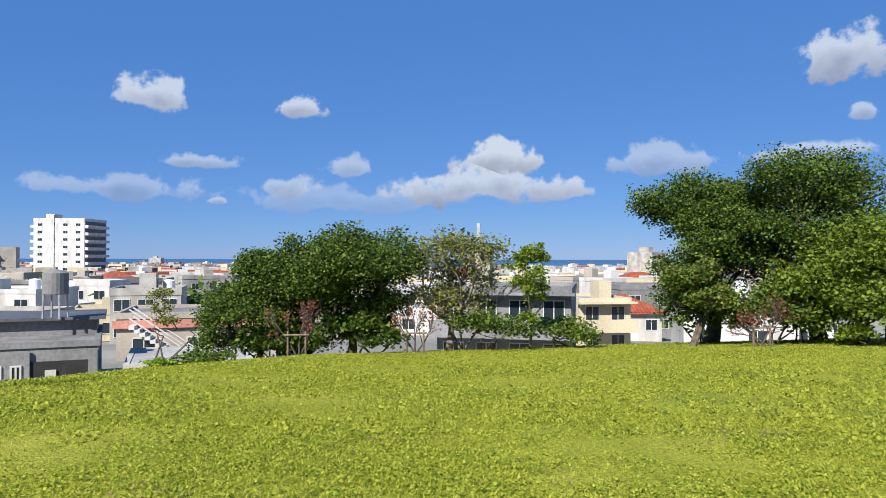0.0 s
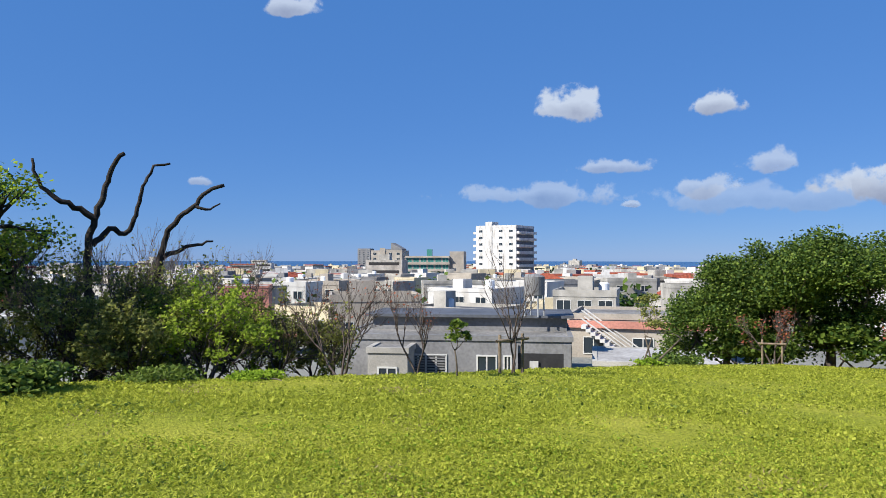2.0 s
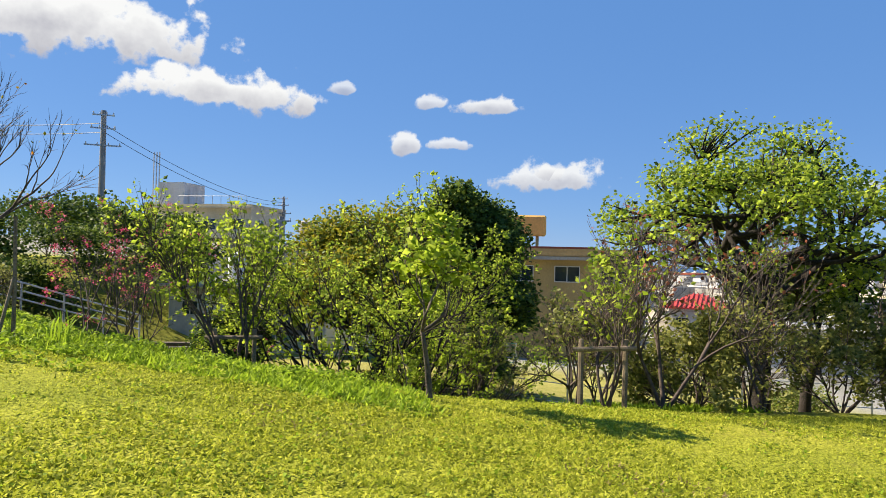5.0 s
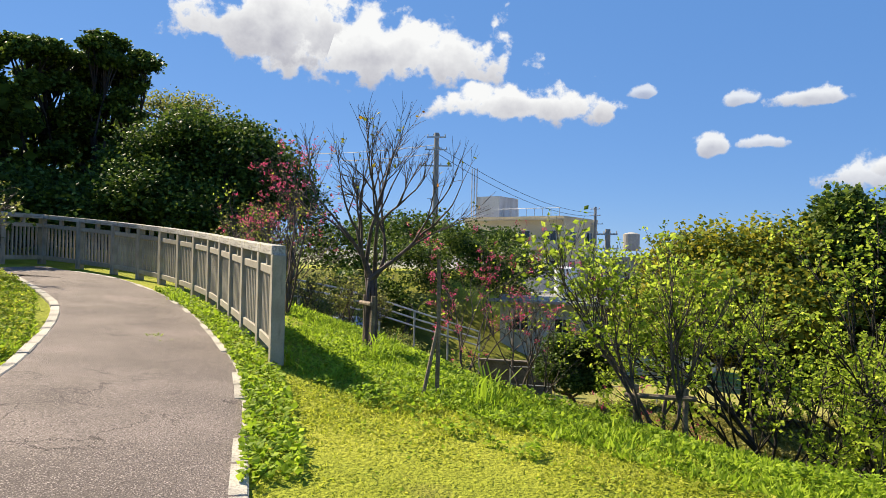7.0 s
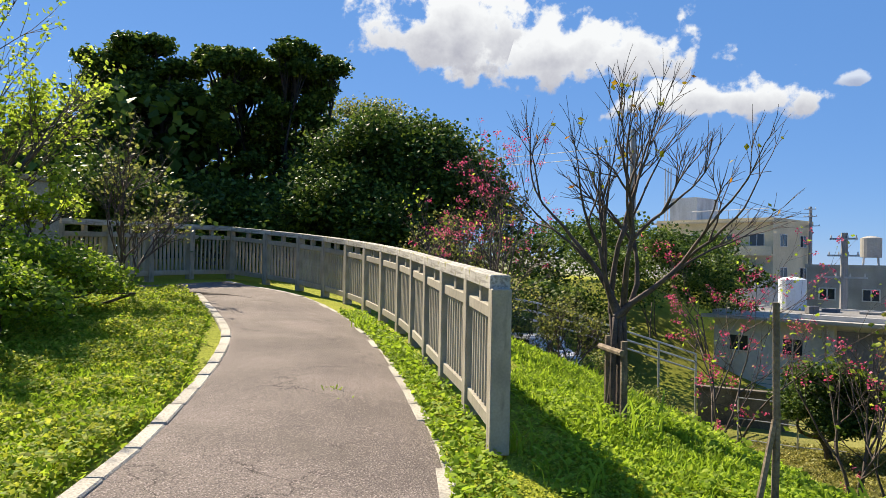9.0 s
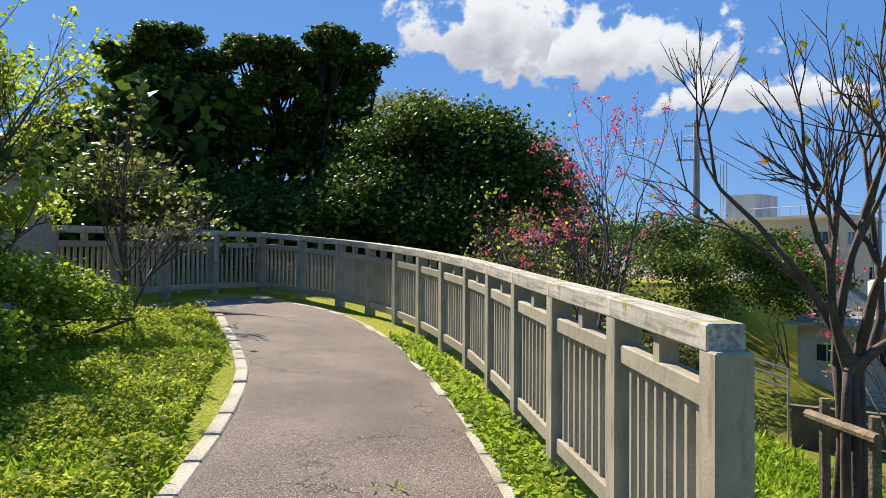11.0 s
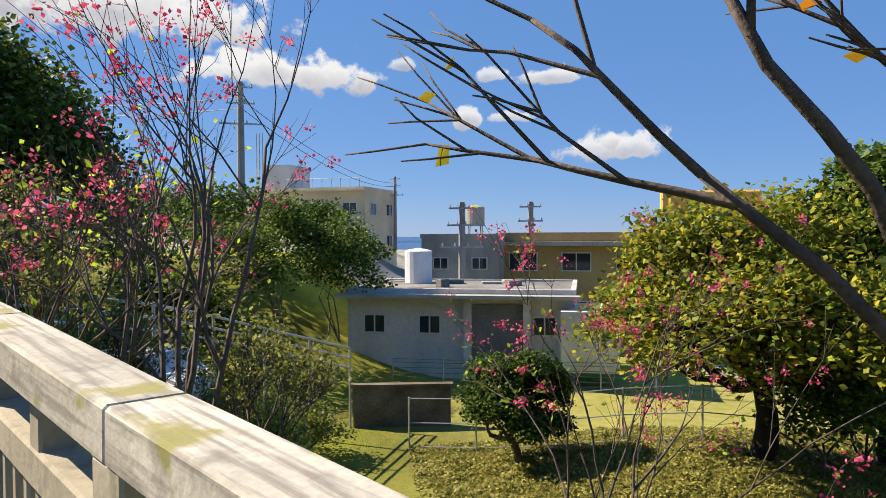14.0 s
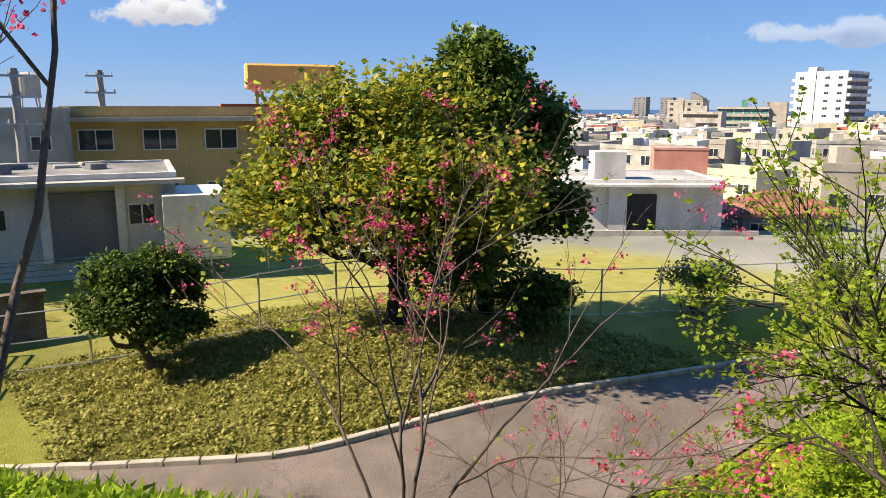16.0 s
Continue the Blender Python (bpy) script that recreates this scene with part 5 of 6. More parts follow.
# white house with red tiles and its neighbours
building("white_house", "white concrete house with a doorway of painted shade and roof tower", -43.3, 25.2, 51, 9.0, 6.6, 2.85, -4.45, "white", "roof_pale", 1, (2, 2), (1.0, 0.9), 0.15, faces=(1,), sill=1.1,
         # the doorway is a dark sheet on the solid wall, painting the shade inside
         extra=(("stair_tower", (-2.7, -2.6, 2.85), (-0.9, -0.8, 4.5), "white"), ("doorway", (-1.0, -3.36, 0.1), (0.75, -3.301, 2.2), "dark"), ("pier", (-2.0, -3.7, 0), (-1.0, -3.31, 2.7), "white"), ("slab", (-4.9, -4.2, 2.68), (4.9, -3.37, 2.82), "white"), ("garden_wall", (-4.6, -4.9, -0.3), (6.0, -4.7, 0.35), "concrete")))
building("tiled_house", "low grey house with a red tiled roof edge", -38.5, 34.0, 51, 6.0, 4.4, 2.1, -5.9, "grey", "tile_dull", 1, (3, 2), (1.1, 0.9), tiled=True, faces=(0, 3))
building("red_roof_house", "white house with a bright red metal roof", -60.5, 27.6, 55, 4.2, 4, 2.5, -4.3, "white", "red", 1, (2, 2), (1.0, 0.9), tiled=True, faces=(0, 3))
building("barn", "dark red flat-roofed shed among houses", -58, 52, 40, 5, 4, 4.2, -5.6, "pink", "roof_pale", 1, (0, 0), (1, 1), 0.1, faces=(), category="shed")

# the town, house by house, then the far town as one mass
rng = random.Random(7)
WALLS = ["white"] * 4 + ["cream", "beige", "beige", "grey", "concrete", "concrete", "concrete"]
ROOFS = ["roof_pale", "roof_grey", "roof_grey", "roof_pale", "roof_dark"]
kept = [(-181, 356, 26), (-179, 277, 22), (-258, 356, 20), (-220, 318, 18), (-14, 27, 9), (-15.4, 46, 8), (4.6, 49, 10), (12.6, 63, 8), (18.6, 76, 8), (-27, 139, 10), (-58, 8, 15), (-46.6, -6, 9), (-103, -13, 13), (-43, 25, 9), (-38.5, 34, 8), (-60, 27, 7), (-58, 52, 6), (-7.5, 31, 7), (-54, -17, 4), (-56, -5, 5), (-17.4, 22.4, 5), (-16, 6, 8), (0, 27, 8)]
made = 0
for _ in range(9000):
    if made >= 185:
        break
    bearing = rng.uniform(-28, 82)
    r = 47 + 185 * rng.random() ** 1.15
    px, py = -math.sin(radians(bearing)) * r - 4, math.cos(radians(bearing)) * r
    if any(math.hypot(px - a, py - b) < c + 4.0 for a, b, c in kept):
        continue
    if (px < -25 and py < 16 and r < 75) or (bearing < 30 and r < 64):
        continue
    w, d = rng.uniform(6, 11), rng.uniform(5, 8)
    fl = rng.choice((1, 1, 2, 2, 2)) if r < 110 else rng.choice((1, 2, 2, 3))
    z = land_at(px, py)
    cap = -1.9 - 0.010 * (r - 50)
    h = min(fl * 2.9, max(cap - z, 2.6))
    fl = max(1, round(h / 2.9))
    tiled = rng.random() < 0.07 and r > 85
    wall = rng.choice(WALLS)
    roof = "tile_red" if tiled else rng.choice(ROOFS)
    front = (0, 3) if bearing > 15 else (0, 1)
    extra = []
    if not tiled and rng.random() < 0.6:
        ex, ey = rng.uniform(-w / 2 + 1.2, w / 2 - 3), rng.uniform(-d / 2 + 1, d / 2 - 3)
        extra.append(("stair_tower", (ex, ey, h + 0.05), (ex + rng.uniform(1.4, 2.4), ey + 2, h + rng.uniform(1.0, 1.9)), wall))
    words = {"white": "white", "cream": "cream", "beige": "beige", "grey": "grey", "concrete": "bare concrete"}[wall]
    building("town_house", f"{words} flat-roofed town house of {('one storey', 'two storeys', 'three storeys')[min(fl, 3) - 1]}" if not tiled else f"{words} town house with a red tiled roof", px, py, rng.choice((0, 12, 24, 39, -8)) + rng.uniform(-4, 4), w, d, h, z,
             wall, roof, fl, (3, 2) if r < 120 else (2, 1), (1.4, 1.15), rng.uniform(0.2, 0.6), tiled=tiled, faces=front, extra=extra, group="houses of the town")
    kept.append((px, py, max(w, d) * 0.55))
    made += 1
    if rng.random() < 0.4 and not tiled:
        tank(px + rng.uniform(-2, 2), py + rng.uniform(-1.5, 1.5), z + h + 0.05, 0.55, 1.0)

far = {k: Pieces() for k in ("white", "cream", "grey", "concrete", "tile_red", "dark")}
for _ in range(2600):
    bearing = rng.uniform(-32, 85)
    r = 235 + 1500 * rng.random() ** 1.5
    px, py = -math.sin(radians(bearing)) * r, math.cos(radians(bearing)) * r
    if any(math.hypot(px - a, py - b) < c + 9 for a, b, c in kept):
        continue
    if bearing < 6 and r > 700 + 40 * rng.random():
        continue
    w, d = rng.uniform(8, 20), rng.uniform(8, 14)
    h = rng.choice((3, 5, 6, 6, 9, 9, 12)) * (1.0 if r < 700 else 1.3)
    if rng.random() < 0.05:
        h *= 1.6
    z = land_at(px, py)
    h = max(3.0, min(h, (-2.8 - 0.007 * r) - z)) if rng.random() < 0.95 else h
    m = pose(px, py, z, 0, 0, rng.choice((0, 20, 39)) + rng.uniform(-6, 6))
    kind = rng.choice(("white", "white", "concrete", "cream", "grey", "concrete"))
    far[kind].box((-w / 2, -d / 2, -2), (w / 2, d / 2, h), m)
    if rng.random() < 0.12:
        far["tile_red"].box((-w / 2 - 0.2, -d / 2 - 0.2, h), (w / 2 + 0.2, d / 2 + 0.2, h + 0.7), m)
    elif rng.random() < 0.5:
        far[kind].box((-w * 0.2, -d * 0.2, h), (w * 0.1, d * 0.2, h + 2.0), m)
    n = max(1, int(h / 3))
    if r < 900:
        for fl in range(n):
            far["dark"].box((-w * 0.42, -d / 2 - 0.06, fl * h / n + 1.0), (w * 0.42, -d / 2 - 0.005, fl * h / n + 2.1), m)
for kname, p in far.items():
    tagged(p.object("far_town", M[kname]), "far town of small pale blocks thinning into haze", "town", kind="stuff")
tree_belt = Pieces()
lr = np.random.default_rng(5)
for _ in range(260):
    bearing = radians(lr.uniform(18, 80))
    r = 90 + 900 * lr.random()
    px, py = -math.sin(bearing) * r, math.cos(bearing) * r
    if px < -25 and py < 30 and r < 120:
        continue
    z = land_at(px, py)
    c = lr.normal(size=(150, 3)) * np.array([2.2, 2.2, 1.2]) * (1 + r / 500) + np.array([px, py, z + 1.8])
    tree_belt.add(*leaves(c, 1.1 + r / 600, lr, 0.5, 0.5))
tagged(tree_belt.object("far_trees", M["leaf_dark"]), "dark green far trees between the houses", "trees", kind="stuff")
mole = Pieces()
mole.box((330, 1790, -25.5), (470, 1800, -22.5))
mole.box((180, 1500, -25.5), (520, 1506, -24.0))
tagged(mole.object("breakwater", M["concrete"]), "long pale breakwater out in the sea", "breakwater")

# ---- fences, guard rail and clutter below the bank ----
fence = thing("mesh_fence", "green-grey wire fence on posts round the lower lawn", "fence", -32.0, -5.0, -3.2)
fp = smooth_line([(-33.8, -9.5), (-32.2, -5.5), (-31.0, -2.0), (-29.6, 2.0), (-27.8, 6.5), (-25.8, 10.5), (-23.5, 15.0)], 1.9)
inv = fence.matrix_world.inverted()
for p_ in fp:
    zz = gz(*p_)
    q = Pieces()
    q.tube([inv @ Vector((*p_, zz - 0.1)), inv @ Vector((*p_, zz + 1.45))], [0.028, 0.028], 6)
    q.object("post", M["steel"], fence)
for lift in (0.10, 0.75, 1.42):
    q = Pieces()
    q.tube([inv @ Vector((*p_, gz(*p_) + lift)) for p_ in fp], np.full(len(fp), 0.016), 5)
    q.object("fence_rail", M["steel"], fence)
guard = thing("guard_rail", "grey pipe guard rail with three bars along a sloping lane", "guard rail", -26, -14, -1.0)
gp = smooth_line([(-29.2, -18.0, 1.5), (-31.6, -15.5, 0.9), (-34.0, -13.4, 0.0), (-36.4, -11.2, -0.95)], 1.8)
inv = guard.matrix_world.inverted()
for gx_, gy_, gt_ in gp:
    q = Pieces()
    q.tube([inv @ Vector((gx_, gy_, min(gz(gx_, gy_), gt_ - 1.0) - 0.1)), inv @ Vector((gx_, gy_, gt_))], [0.04, 0.04], 6)
    q.object("post", M["steel"], guard)
for drop in (0.6, 0.3, 0.0):
    q = Pieces()
    q.tube([inv @ Vector((gx_, gy_, gt_ - drop)) for gx_, gy_, gt_ in gp], np.full(len(gp), 0.035), 6)
    q.object("bar", M["steel"], guard)
gw = thing("garden_wall", "brown stained concrete garden wall beside the lower lawn", "wall", -36.4, -9.6, gz(-36.4, -9.6) - 0.1, 88)
q = Pieces()
q.box((-1.5, -0.1, -0.6), (1.5, 0.1, 1.35))
q.object("wall", M["wall_brown"], gw)
q = Pieces()
q.box((-1.58, -0.16, 1.35), (1.58, 0.16, 1.43))
q.object("coping", M["wall_brown"], gw)
net = thing("net_fence", "green mesh fence along the far side of the lower lawn", "fence", -40.6, -2.0, gz(-40.6, -2.0), 76)
for k in range(9):
    q = Pieces()
    q.tube([(-8 + 2 * k, 0, -0.6), (-8 + 2 * k, 0, 1.1)], [0.03, 0.03], 6)
    q.object("post", M["steel"], net)
for k, zz in enumerate((0.15, 0.35, 0.55, 0.75, 0.95, 1.08)):
    q = Pieces()
    q.tube([(-8, 0, zz), (8, 0, zz)], [0.014, 0.014], 5)
    q.object("wire", M["green_glass"], net)
# stake of a lost sapling
one = thing("garden_stake", "single tall brown stake in the grass of the bank", "stake", -13.05, -7.42, gz(-13.05, -7.42) - 0.05)
q = Pieces()
q.tube([(0, 0, 0), (0.02, 0.01, 0.7), (0.03, 0, 1.45)], [0.024, 0.022, 0.02], 7)
q.object("post", M["stake"], one)
q = Pieces()
q.tube([(0.16, -0.12, 0), (0.03, 0, 0.75)], [0.02, 0.018], 6)
q.object("brace", M["stake"], one)


def parked_car(x, y, rz, label, mat="car"):
    z = gz(x, y)
    top = thing("parked_car", label, "car", x, y, z, rz)
    bm = bmesh.new()
    prof = [(-1.75, 0.25), (-1.8, 0.75), (-1.2, 0.9), (-0.75, 1.42), (0.75, 1.45), (1.35, 0.95), (1.8, 0.85), (1.85, 0.3)]
    a = [bm.verts.new((px, -0.75, pz)) for px, pz in prof]
    b = [bm.verts.new((px, 0.75, pz)) for px, pz in prof]
    bm.faces.new(a)
    bm.faces.new(b[::-1])
    for k in range(len(prof)):
        bm.faces.new((a[k], b[k], b[(k + 1) % len(prof)], a[(k + 1) % len(prof)]))
    bmesh.ops.recalc_face_normals(bm, faces=bm.faces[:])
    bmesh.ops.bevel(bm, geom=bm.edges[:], offset=0.08, segments=2, affect="EDGES")
    part("body", bm_mesh(bm, "body", M[mat]), top)
    q = Pieces()
    q.box((-0.75, -0.765, 0.98), (0.85, -0.752, 1.34))
    q.object("side_window", M["glass"], top)
    for sx in (-1.1, 1.15):
        for sy in (-0.72, 0.72):
            q = Pieces()
            q.tube([(sx, sy - 0.1, 0.3), (sx, sy + 0.1, 0.3)], [0.3, 0.3], 14)
            q.object("wheel", M["cable"], top)
    return top


parked_car(-32.0, -16.0, 60, "silver car parked on the lane below the railing")

# ---- clouds, far off ----


def cloud_material():
    m = bpy.data.materials.new("cloud")
    m.use_nodes = True
    t = m.node_tree
    n, l = t.nodes, t.links
    n.remove(n["Principled BSDF"])
    co = n.new("ShaderNodeTexCoord")
    info = n.new("ShaderNodeObjectInfo")
    sep = n.new("ShaderNodeSeparateXYZ")
    l.new(co.outputs["Generated"], sep.inputs[0])

    def op(kind, a, b=None):
        q = n.new("ShaderNodeMath")
        q.operation = kind
        for k, s in enumerate((a, b)):
            if s is None:
                continue
            if isinstance(s, (int, float)):
                q.inputs[k].default_value = s
            else:
                l.new(s, q.inputs[k])
        return q.outputs[0]
    u = op("MULTIPLY", op("SUBTRACT", sep.outputs[0], 0.5), 2.0)
    v = op("MULTIPLY", op("SUBTRACT", sep.outputs[1], 0.42), 2.1)
    vv = op("MULTIPLY", v, op("ADD", 1.0, op("MULTIPLY", op("LESS_THAN", v, 0.0), 0.7)))
    rad = op("SQRT", op("ADD", op("MULTIPLY", u, u), op("MULTIPLY", vv, vv)))
    off = n.new("ShaderNodeVectorMath")
    off.operation = "ADD"
    sc = n.new("ShaderNodeVectorMath")
    sc.operation = "SCALE"
    sc.inputs["Scale"].default_value = 0.0075
    l.new(co.outputs["Object"], sc.inputs[0])
    l.new(sc.outputs[0], off.inputs[0])
    l.new(op("MULTIPLY", info.outputs["Random"], 37.0), off.inputs[1])
    ns = n.new("ShaderNodeTexNoise")
    ns.inputs["Scale"].default_value, ns.inputs["Detail"].default_value, ns.inputs["Roughness"].default_value = 1.0, 9, 0.56
    l.new(off.outputs[0], ns.inputs["Vector"])
    dens = op("ADD", op("SUBTRACT", 0.78, rad), op("MULTIPLY", op("SUBTRACT", ns.outputs["Fac"], 0.5), 2.3))
    ramp = n.new("ShaderNodeMapRange")
    ramp.interpolation_type = "SMOOTHSTEP"
    ramp.inputs["From Min"].default_value, ramp.inputs["From Max"].default_value = 0.02, 0.30
    l.new(dens, ramp.inputs["Value"])
    shade = n.new("ShaderNodeMapRange")
    shade.inputs["From Min"].default_value, shade.inputs["From Max"].default_value = -0.5, 0.35
    shade.inputs["To Min"].default_value, shade.inputs["To Max"].default_value = 0.42, 1.0
    l.new(op("ADD", v, op("MULTIPLY", op("SUBTRACT", 0.55, dens), 0.5)), shade.inputs["Value"])
    comb = n.new("ShaderNodeCombineColor")
    l.new(op("MULTIPLY", shade.outputs[0], 0.78), comb.inputs[0])
    l.new(op("MULTIPLY", shade.outputs[0], 0.88), comb.inputs[1])
    l.new(op("ADD", op("MULTIPLY", shade.outputs[0], 0.9), 0.14), comb.inputs[2])
    em = n.new("ShaderNodeEmission")
    em.inputs["Strength"].default_value = 0.5
    l.new(comb.outputs[0], em.inputs["Color"])
    tr = n.new("ShaderNodeBsdfTransparent")
    mix = n.new("ShaderNodeMixShader")
    sepc = n.new("ShaderNodeSeparateColor")
    l.new(info.outputs["Color"], sepc.inputs[0])
    l.new(op("MULTIPLY", ramp.outputs[0], sepc.outputs[0]), mix.inputs[0])
    l.new(tr.outputs[0], mix.inputs[1])
    l.new(em.outputs[0], mix.inputs[2])
    l.new(mix.outputs[0], n["Material Output"].inputs[0])
    return m


CLOUD = cloud_material()


def cloud(yaw, el, wide, high, thick=1.0, label="small white fair-weather cloud"):
    """A cloud seen at that bearing and height in degrees, wide by high degrees across."""
    r = 3000
    a, e = radians(yaw), radians(el)
    c = Vector((-math.sin(a) * math.cos(e), math.cos(a) * math.cos(e), math.sin(e))) * r
    w, h = r * radians(wide) * 0.75, r * radians(high) * 0.95
    p = Pieces()
    p.add([(-w, -h, 0), (w, -h, 0), (w, h, 0), (-w, h, 0)], [(0, 1, 2, 3)])
    ob = p.object("cloud", CLOUD)
    ob.matrix_world = look(c, (0, 0, 0)) @ pose(0, 0, 0, 0, 180, 0)
    ob.color = (thick, thick, thick, 1)
    return tagged(ob, label, "cloud", "clouds in the sky", "structure")


cloud(21.9, 11.6, 4.2, 2.5, 0.90)
cloud(11.1, 11.3, 3.8, 1.5, 0.90)
cloud(-29.0, 14.0, 5.1, 3.5, 0.90, "large billowing white cloud with grey folds")
cloud(-30.0, 9.9, 1.5, 1.2, 0.70)
cloud(19.0, 7.0, 5.1, 1.0, 0.60)
cloud(-4.2, 7.7, 7.0, 2.4, 1.00)
cloud(-3.4, 5.6, 15.0, 2.7, 0.90)
cloud(6.8, 6.9, 4.8, 1.8, 0.60)
cloud(12.0, 5.3, 4.2, 1.7, 0.60)
cloud(-16.6, 7.3, 7.7, 2.1, 0.55, "thin veil of pale cloud low in the sky")
cloud(-27.3, 7.5, 7.0, 1.4, 0.70)
cloud(24.3, 4.9, 12.1, 1.6, 0.45, "thin veil of pale cloud low in the sky")
cloud(8.1, 4.5, 13.0, 2.2, 0.35, "thin veil of pale cloud low in the sky")
cloud(17.3, 4.1, 1.6, 0.5, 0.60)
cloud(81.3, 12.1, 2.4, 1.1, 0.80)
cloud(76.9, 12.0, 4.1, 1.4, 0.90)
cloud(83.2, 9.0, 2.8, 1.9, 0.90)
cloud(79.8, 9.0, 2.5, 1.0, 0.80)
cloud(43.2, 18.7, 3.4, 1.5, 0.80)
cloud(72.0, 7.0, 2.4, 1.3, 0.60)
cloud(50.1, 5.8, 2.0, 0.9, 0.60)
cloud(71.3, 6.6, 7.3, 2.2, 0.90)
cloud(88.2, 12.9, 1.7, 0.9, 0.70)
cloud(116.0, 18.2, 13.3, 6.6, 1.00, "large billowing white cloud with grey folds")
cloud(108.1, 15.9, 19.0, 4.8, 1.00, "large billowing white cloud with grey folds")
cloud(97.0, 12.2, 12.2, 2.9, 1.00, "large billowing white cloud with grey folds")

# ---- grass and weeds ----


def turf(name, label, region, n, size, mat, seed, tall=1.0, kids=3):
    """Short blades over a stretch of ground. region: function of arrays x, y that says where it grows, with its bounds."""
    x0, y0, x1, y1, where = region
    r = np.random.default_rng(seed)
    x, y = r.uniform(x0, x1, n * 2), r.uniform(y0, y1, n * 2)
    ok = where(x, y) & (outside(x, y, PATH_RING) > 0.12)
    x, y = x[ok][:n], y[ok][:n]
    z = ground_z(x, y)
    k = len(x)
    at = np.repeat(np.stack([x, y, z], 1), kids, 0) + r.normal(size=(k * kids, 3)) * np.array([size, size, 0]) * 0.6
    m = len(at)
    lean = r.normal(size=(m, 3)) * 0.75
    lean[:, 2] = 0.55 * tall
    lean *= (size * r.uniform(0.5, 1.3, m) / np.linalg.norm(lean, axis=1))[:, None]
    side = np.cross(lean, r.normal(size=(m, 3)))
    side *= (size * 0.17 / np.maximum(np.linalg.norm(side, axis=1), 1e-6))[:, None]
    v = np.stack([at - side * 1.1, at + side * 1.1, at + lean], 1)
    p = Pieces()
    p.add(v.reshape(-1, 3), None, np.arange(3 * m).reshape(-1, 3))
    return tagged(p.object(name, M[mat]), label, "grass", kind="stuff")


def near(pts, reach):
    def where(x, y):
        d = np.full(x.shape, 1e9)
        for a, b in pts:
            d = np.minimum(d, np.hypot(x - a, y - b))
        return d < reach
    return where


def cover(name, label, region, n, size, mat, seed, lift=0.05, clump=0.0, up=0.62):
    """Low creeping leaves lying over the ground, thicker in some spots than in others."""
    x0, y0, x1, y1, where = region
    r = np.random.default_rng(seed)
    x, y = r.uniform(x0, x1, n * 3), r.uniform(y0, y1, n * 3)
    thick = np.sin(x * 2.3 + 1.7 * np.sin(y * 1.9)) * np.sin(y * 2.9 + 1.3 * np.sin(x * 3.1)) + 0.6 * np.sin(x * 9.0 + 2.0 * np.sin(y * 7.0)) * np.sin(y * 8.3)
    ok = where(x, y) & (outside(x, y, PATH_RING) > 0.12) & (r.random(n * 3) > clump * (0.5 - 0.5 * thick))
    x, y, thick = x[ok][:n], y[ok][:n], thick[ok][:n]
    z = ground_z(x, y) + r.random(len(x)) * lift * (0.8 + 0.5 * thick)
    p = Pieces()
    p.add(*leaves(np.stack([x, y, z], 1), size, r, up, 0.42))
    return tagged(p.object(name, M[mat]), label, "grass", kind="stuff")


TRACK = [(0, 0), (-1, -1), (-2, -2), (-3, -3), (-4, -4.2), (-5.2, -5.2), (-7, -6.5), (-9, -7), (-11, -8)]
inside_lawn = lambda x, y: outside(x, y, EDGE) < 0.4
turf("lawn_grass", "short yellow-green lawn grass", (-14, -9.3, 12, 13, lambda x, y: inside_lawn(x, y) & near(TRACK, 10.5)(x, y) & (y > 0.55 * x - 3.2) & (y > -9.3)), 130000, 0.045, "blade", 201)
turf("lawn_grass", "short yellow-green lawn grass farther off", (-13, 4, 22, 30, lambda x, y: inside_lawn(x, y) & ~near(TRACK, 9.0)(x, y)), 75000, 0.065, "blade", 202)
turf("lawn_grass", "sunlit lawn grass beside the path", (-19.5, -19, -8, -9, lambda x, y: (outside(x, y, EDGE) < 0) & (y < x * 0.9 - 0.6)), 42000, 0.07, "blade_deep", 203)
turf("bank_grass", "long bright grass and weeds on the bank", (-17, -10.5, -8.5, -3, lambda x, y: (outside(x, y, EDGE) < 3.5) & (outside(x, y, EDGE) > -1.3) & (y > 0.62 * x - 0.9)), 16000, 0.10, "blade_deep", 204, 1.2)
turf("bank_grass", "tangled grass on the bank beyond the railing", (-27, -16, -13, 2, lambda x, y: (outside(x, y, EDGE) > -0.8) & (outside(x, y, EDGE) < 6.5)), 36000, 0.11, "blade_deep", 205, 1.2)
turf("dry_grass", "patches of dry straw-coloured grass in the lawn", (-12, -6, 8, 10, lambda x, y: inside_lawn(x, y) & (np.sin(x * 1.7 + np.sin(y * 2.1)) * np.sin(y * 1.3 + 0.7) > 0.72)), 9000, 0.05, "straw", 206)
turf("mound_growth", "low leafy ground cover on the mound", (-34, -9, -24, 3, lambda x, y: outside(x, y, LOW_RING) > 0.2), 42000, 0.10, "leaf_ground", 207)
rail_line = smooth_line(RAIL, 0.05)
kerb_line = smooth_line(KERB_R, 0.05)
kl = kerb_line[(kerb_line[:, 0] < -9.8) & (kerb_line[:, 0] > -19)]
r_ = np.random.default_rng(208)
pick = kl[r_.integers(0, len(kl), 5200)]
away = r_.random(5200) ** 1.2 * 0.42
at_ = np.stack([pick[:, 0] - 0.59 * away - 0.02, pick[:, 1] + 0.81 * away, plane_z(pick[:, 0], pick[:, 1]) + r_.uniform(0.0, 0.10, 5200)], 1)
verge = Pieces()
verge.add(*leaves(at_, 0.06, r_, 0.6, 0.42))
tagged(verge.object("verge_weeds", M["blade_deep"]), "low leafy weeds between kerb and railing", "weeds", kind="stuff")
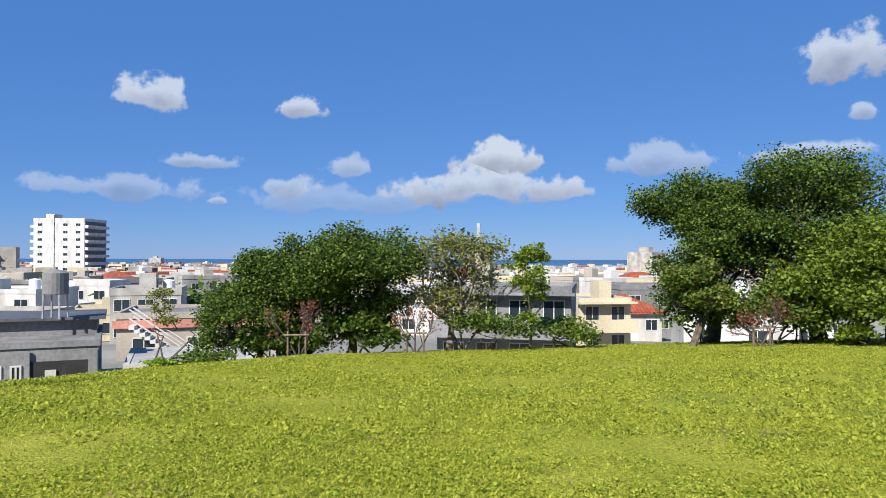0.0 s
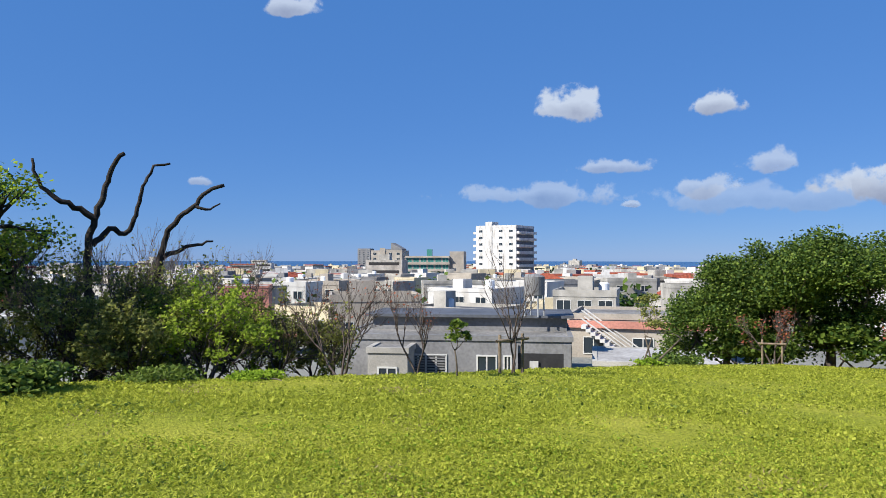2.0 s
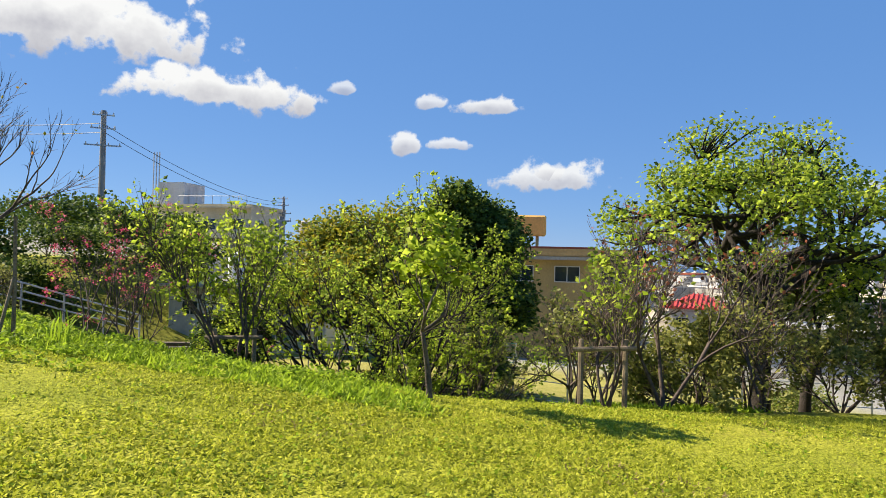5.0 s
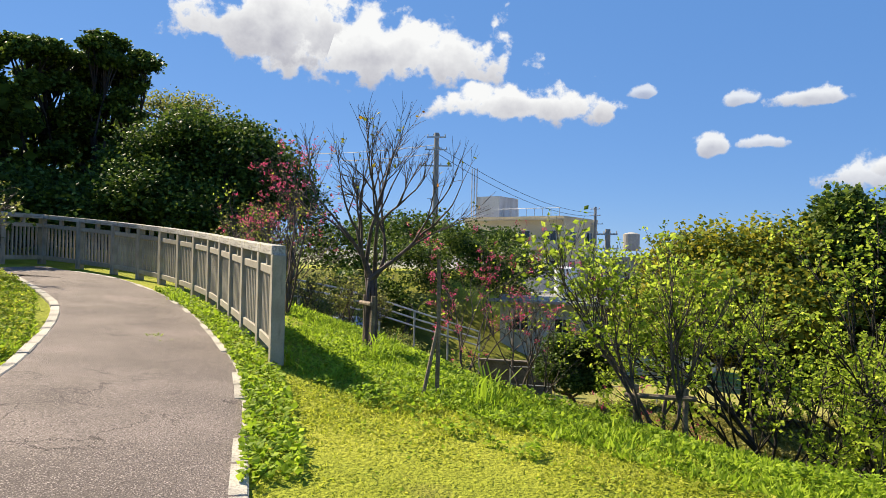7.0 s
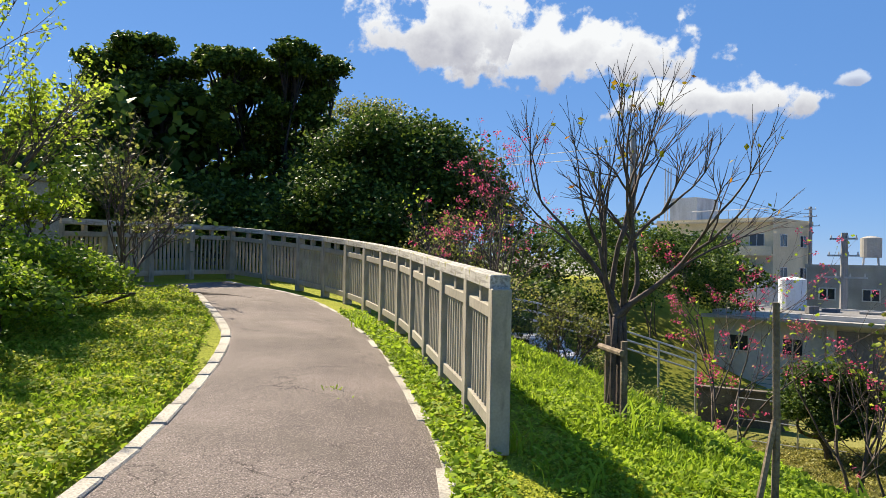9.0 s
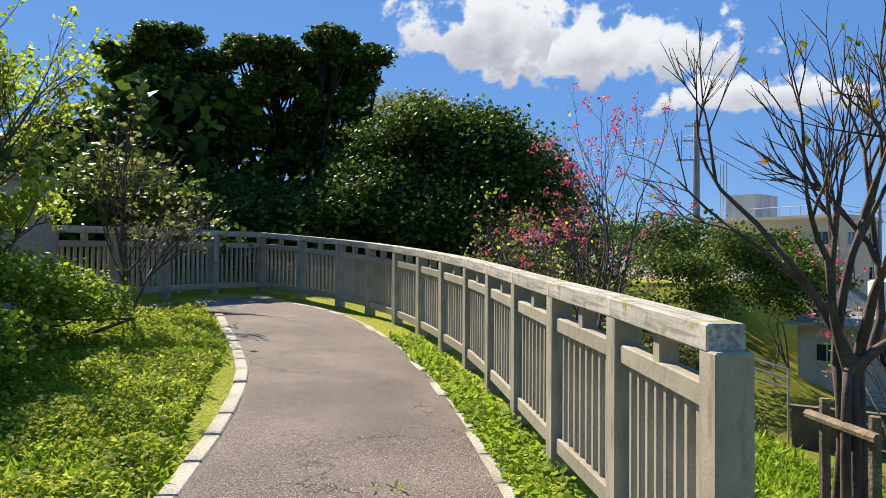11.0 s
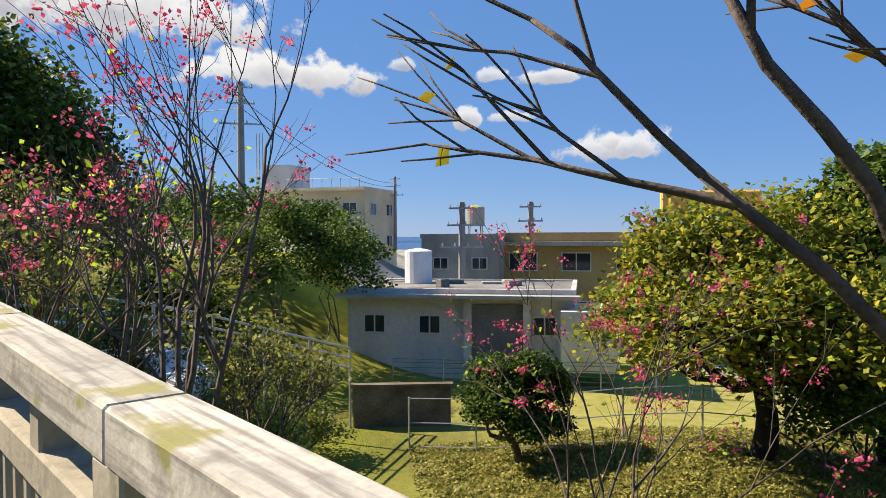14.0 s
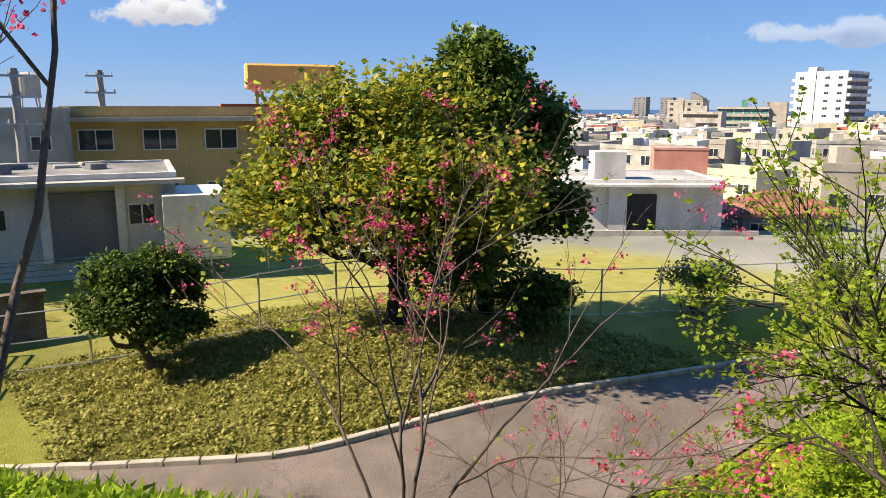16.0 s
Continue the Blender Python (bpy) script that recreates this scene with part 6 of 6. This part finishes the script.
for s, (px, py, w, h) in enumerate(((-17.9, -13.55, 0.5, 0.34), (-13.5, -9.2, 0.5, 0.3), (-13.0, -8.6, 0.7, 0.25), (-14.6, -8.6, 0.8, 0.45), (-13.0, -6.9, 0.6, 0.4), (-16.2, -11.6, 0.5, 0.2), (-14.05, -11.42, 0.3, 0.1), (-13.75, -11.15, 0.25, 0.07))):
    c_ = thing("weed_tuft", "tuft of long green grass", "weeds", px, py, float(plane_z(px, py)) - 0.03, 0, "weed tufts along the path")
    rr = np.random.default_rng(300 + s)
    for kk in range(26):
        q = Pieces()
        a_ = rr.uniform(0, 6.28)
        ln = rr.uniform(0.5, 1.2) * h
        x_, y_ = rr.normal(size=2) * w * 0.18
        o_ = np.array([math.cos(a_), math.sin(a_)]) * ln * 0.45
        pts_ = np.array([(x_, y_, 0), (x_ + o_[0] * 0.3, y_ + o_[1] * 0.3, ln * 0.6), (x_ + o_[0], y_ + o_[1], ln * 0.85)])
        sd = np.array([-math.sin(a_), math.cos(a_), 0]) * 0.008
        q.add(np.concatenate([pts_ - sd, pts_ + sd]), [(0, 1, 4, 3), (1, 2, 5, 4)])
        q.object("blade", M["blade_deep"], c_)
turf("clover_patch", "darker clover patches in the lawn", (-12, -8, 10, 16, lambda x, y: inside_lawn(x, y) & (np.sin(x * 0.9 + 1.4 * np.sin(y * 0.7)) * np.sin(y * 1.1 + 0.8 * np.sin(x * 1.3)) > 0.62)), 16000, 0.06, "leaf_mid", 209, 0.5)

turf("bank_grass", "bright weedy grass beside the lane", (-23, -8.5, -14, 2, lambda x, y: (outside(x, y, LOW_RING) > 0.15) & (outside(x, y, EDGE) > 0.5)), 12000, 0.12, "blade_deep", 210)
near_lawn = lambda x, y: inside_lawn(x, y) & near(TRACK, 8.5)(x, y) & (y > 0.55 * x - 3.2)
cover("lawn_clover", "small bright clover leaves covering the lawn", (-14, -9.3, 8, 9, near_lawn), 190000, 0.031, "blade", 401, 0.045, 1.0)
cover("lawn_clover", "small green clover leaves among the lawn grass", (-14, -9.3, 8, 9, near_lawn), 34000, 0.034, "blade_deep", 402, 0.045, 1.3)
cover("creeping_weeds", "leafy creeping weeds over the lawn beside the path", (-19.5, -19, -8, -9, lambda x, y: (outside(x, y, EDGE) < 0) & (y < x * 0.9 - 0.6)), 44000, 0.048, "blade_deep", 403, 0.11, 0.9)
cover("creeping_weeds", "yellow-green creeping weeds over the lawn beside the path", (-19.5, -19, -8, -9, lambda x, y: (outside(x, y, EDGE) < 0) & (y < x * 0.9 - 0.6)), 76000, 0.043, "blade", 404, 0.11, 0.9)
cover("bank_weeds", "broad-leaved bright weeds on the bank beside the railing", (-19, -11.5, -9, -3.5, lambda x, y: (outside(x, y, EDGE) < 2.5) & (outside(x, y, EDGE) > -0.9 - 1.2 * (y < -6.2)) & (y > 0.62 * x - 0.9) & (x > -16.6)), 38000, 0.05, "blade_deep", 405, 0.13, 1.1)
cover("mound_leaves", "brownish creeping leaves on the mound", (-34, -9.5, -24.5, 4, lambda x, y: outside(x, y, LOW_RING) > 0.2), 52000, 0.085, "leaf_ground", 406, 0.14, 1.0)
cover("lane_weeds", "bright green weeds beside the lane", (-23.5, -8.5, -15, 3, lambda x, y: (outside(x, y, LOW_RING) > 0.15) & (outside(x, y, EDGE) > 0.5)), 26000, 0.09, "blade_deep", 407, 0.2, 1.0)
cover("lawn_clover", "small bright leaves thick over the farther lawn", (-13, 3, 22, 29, lambda x, y: inside_lawn(x, y) & ~near(TRACK, 8.0)(x, y)), 110000, 0.055, "blade", 408, 0.05, 1.1)
cover("lawn_clover", "patches of deeper green leaves over the farther lawn", (-13, 3, 22, 29, lambda x, y: inside_lawn(x, y) & ~near(TRACK, 8.0)(x, y) & (np.sin(x * 0.6 + 1.3 * np.sin(y * 0.5)) * np.sin(y * 0.8 + np.sin(x * 0.9)) > 0.35)), 26000, 0.055, "leaf_mid", 409, 0.05, 1.2)
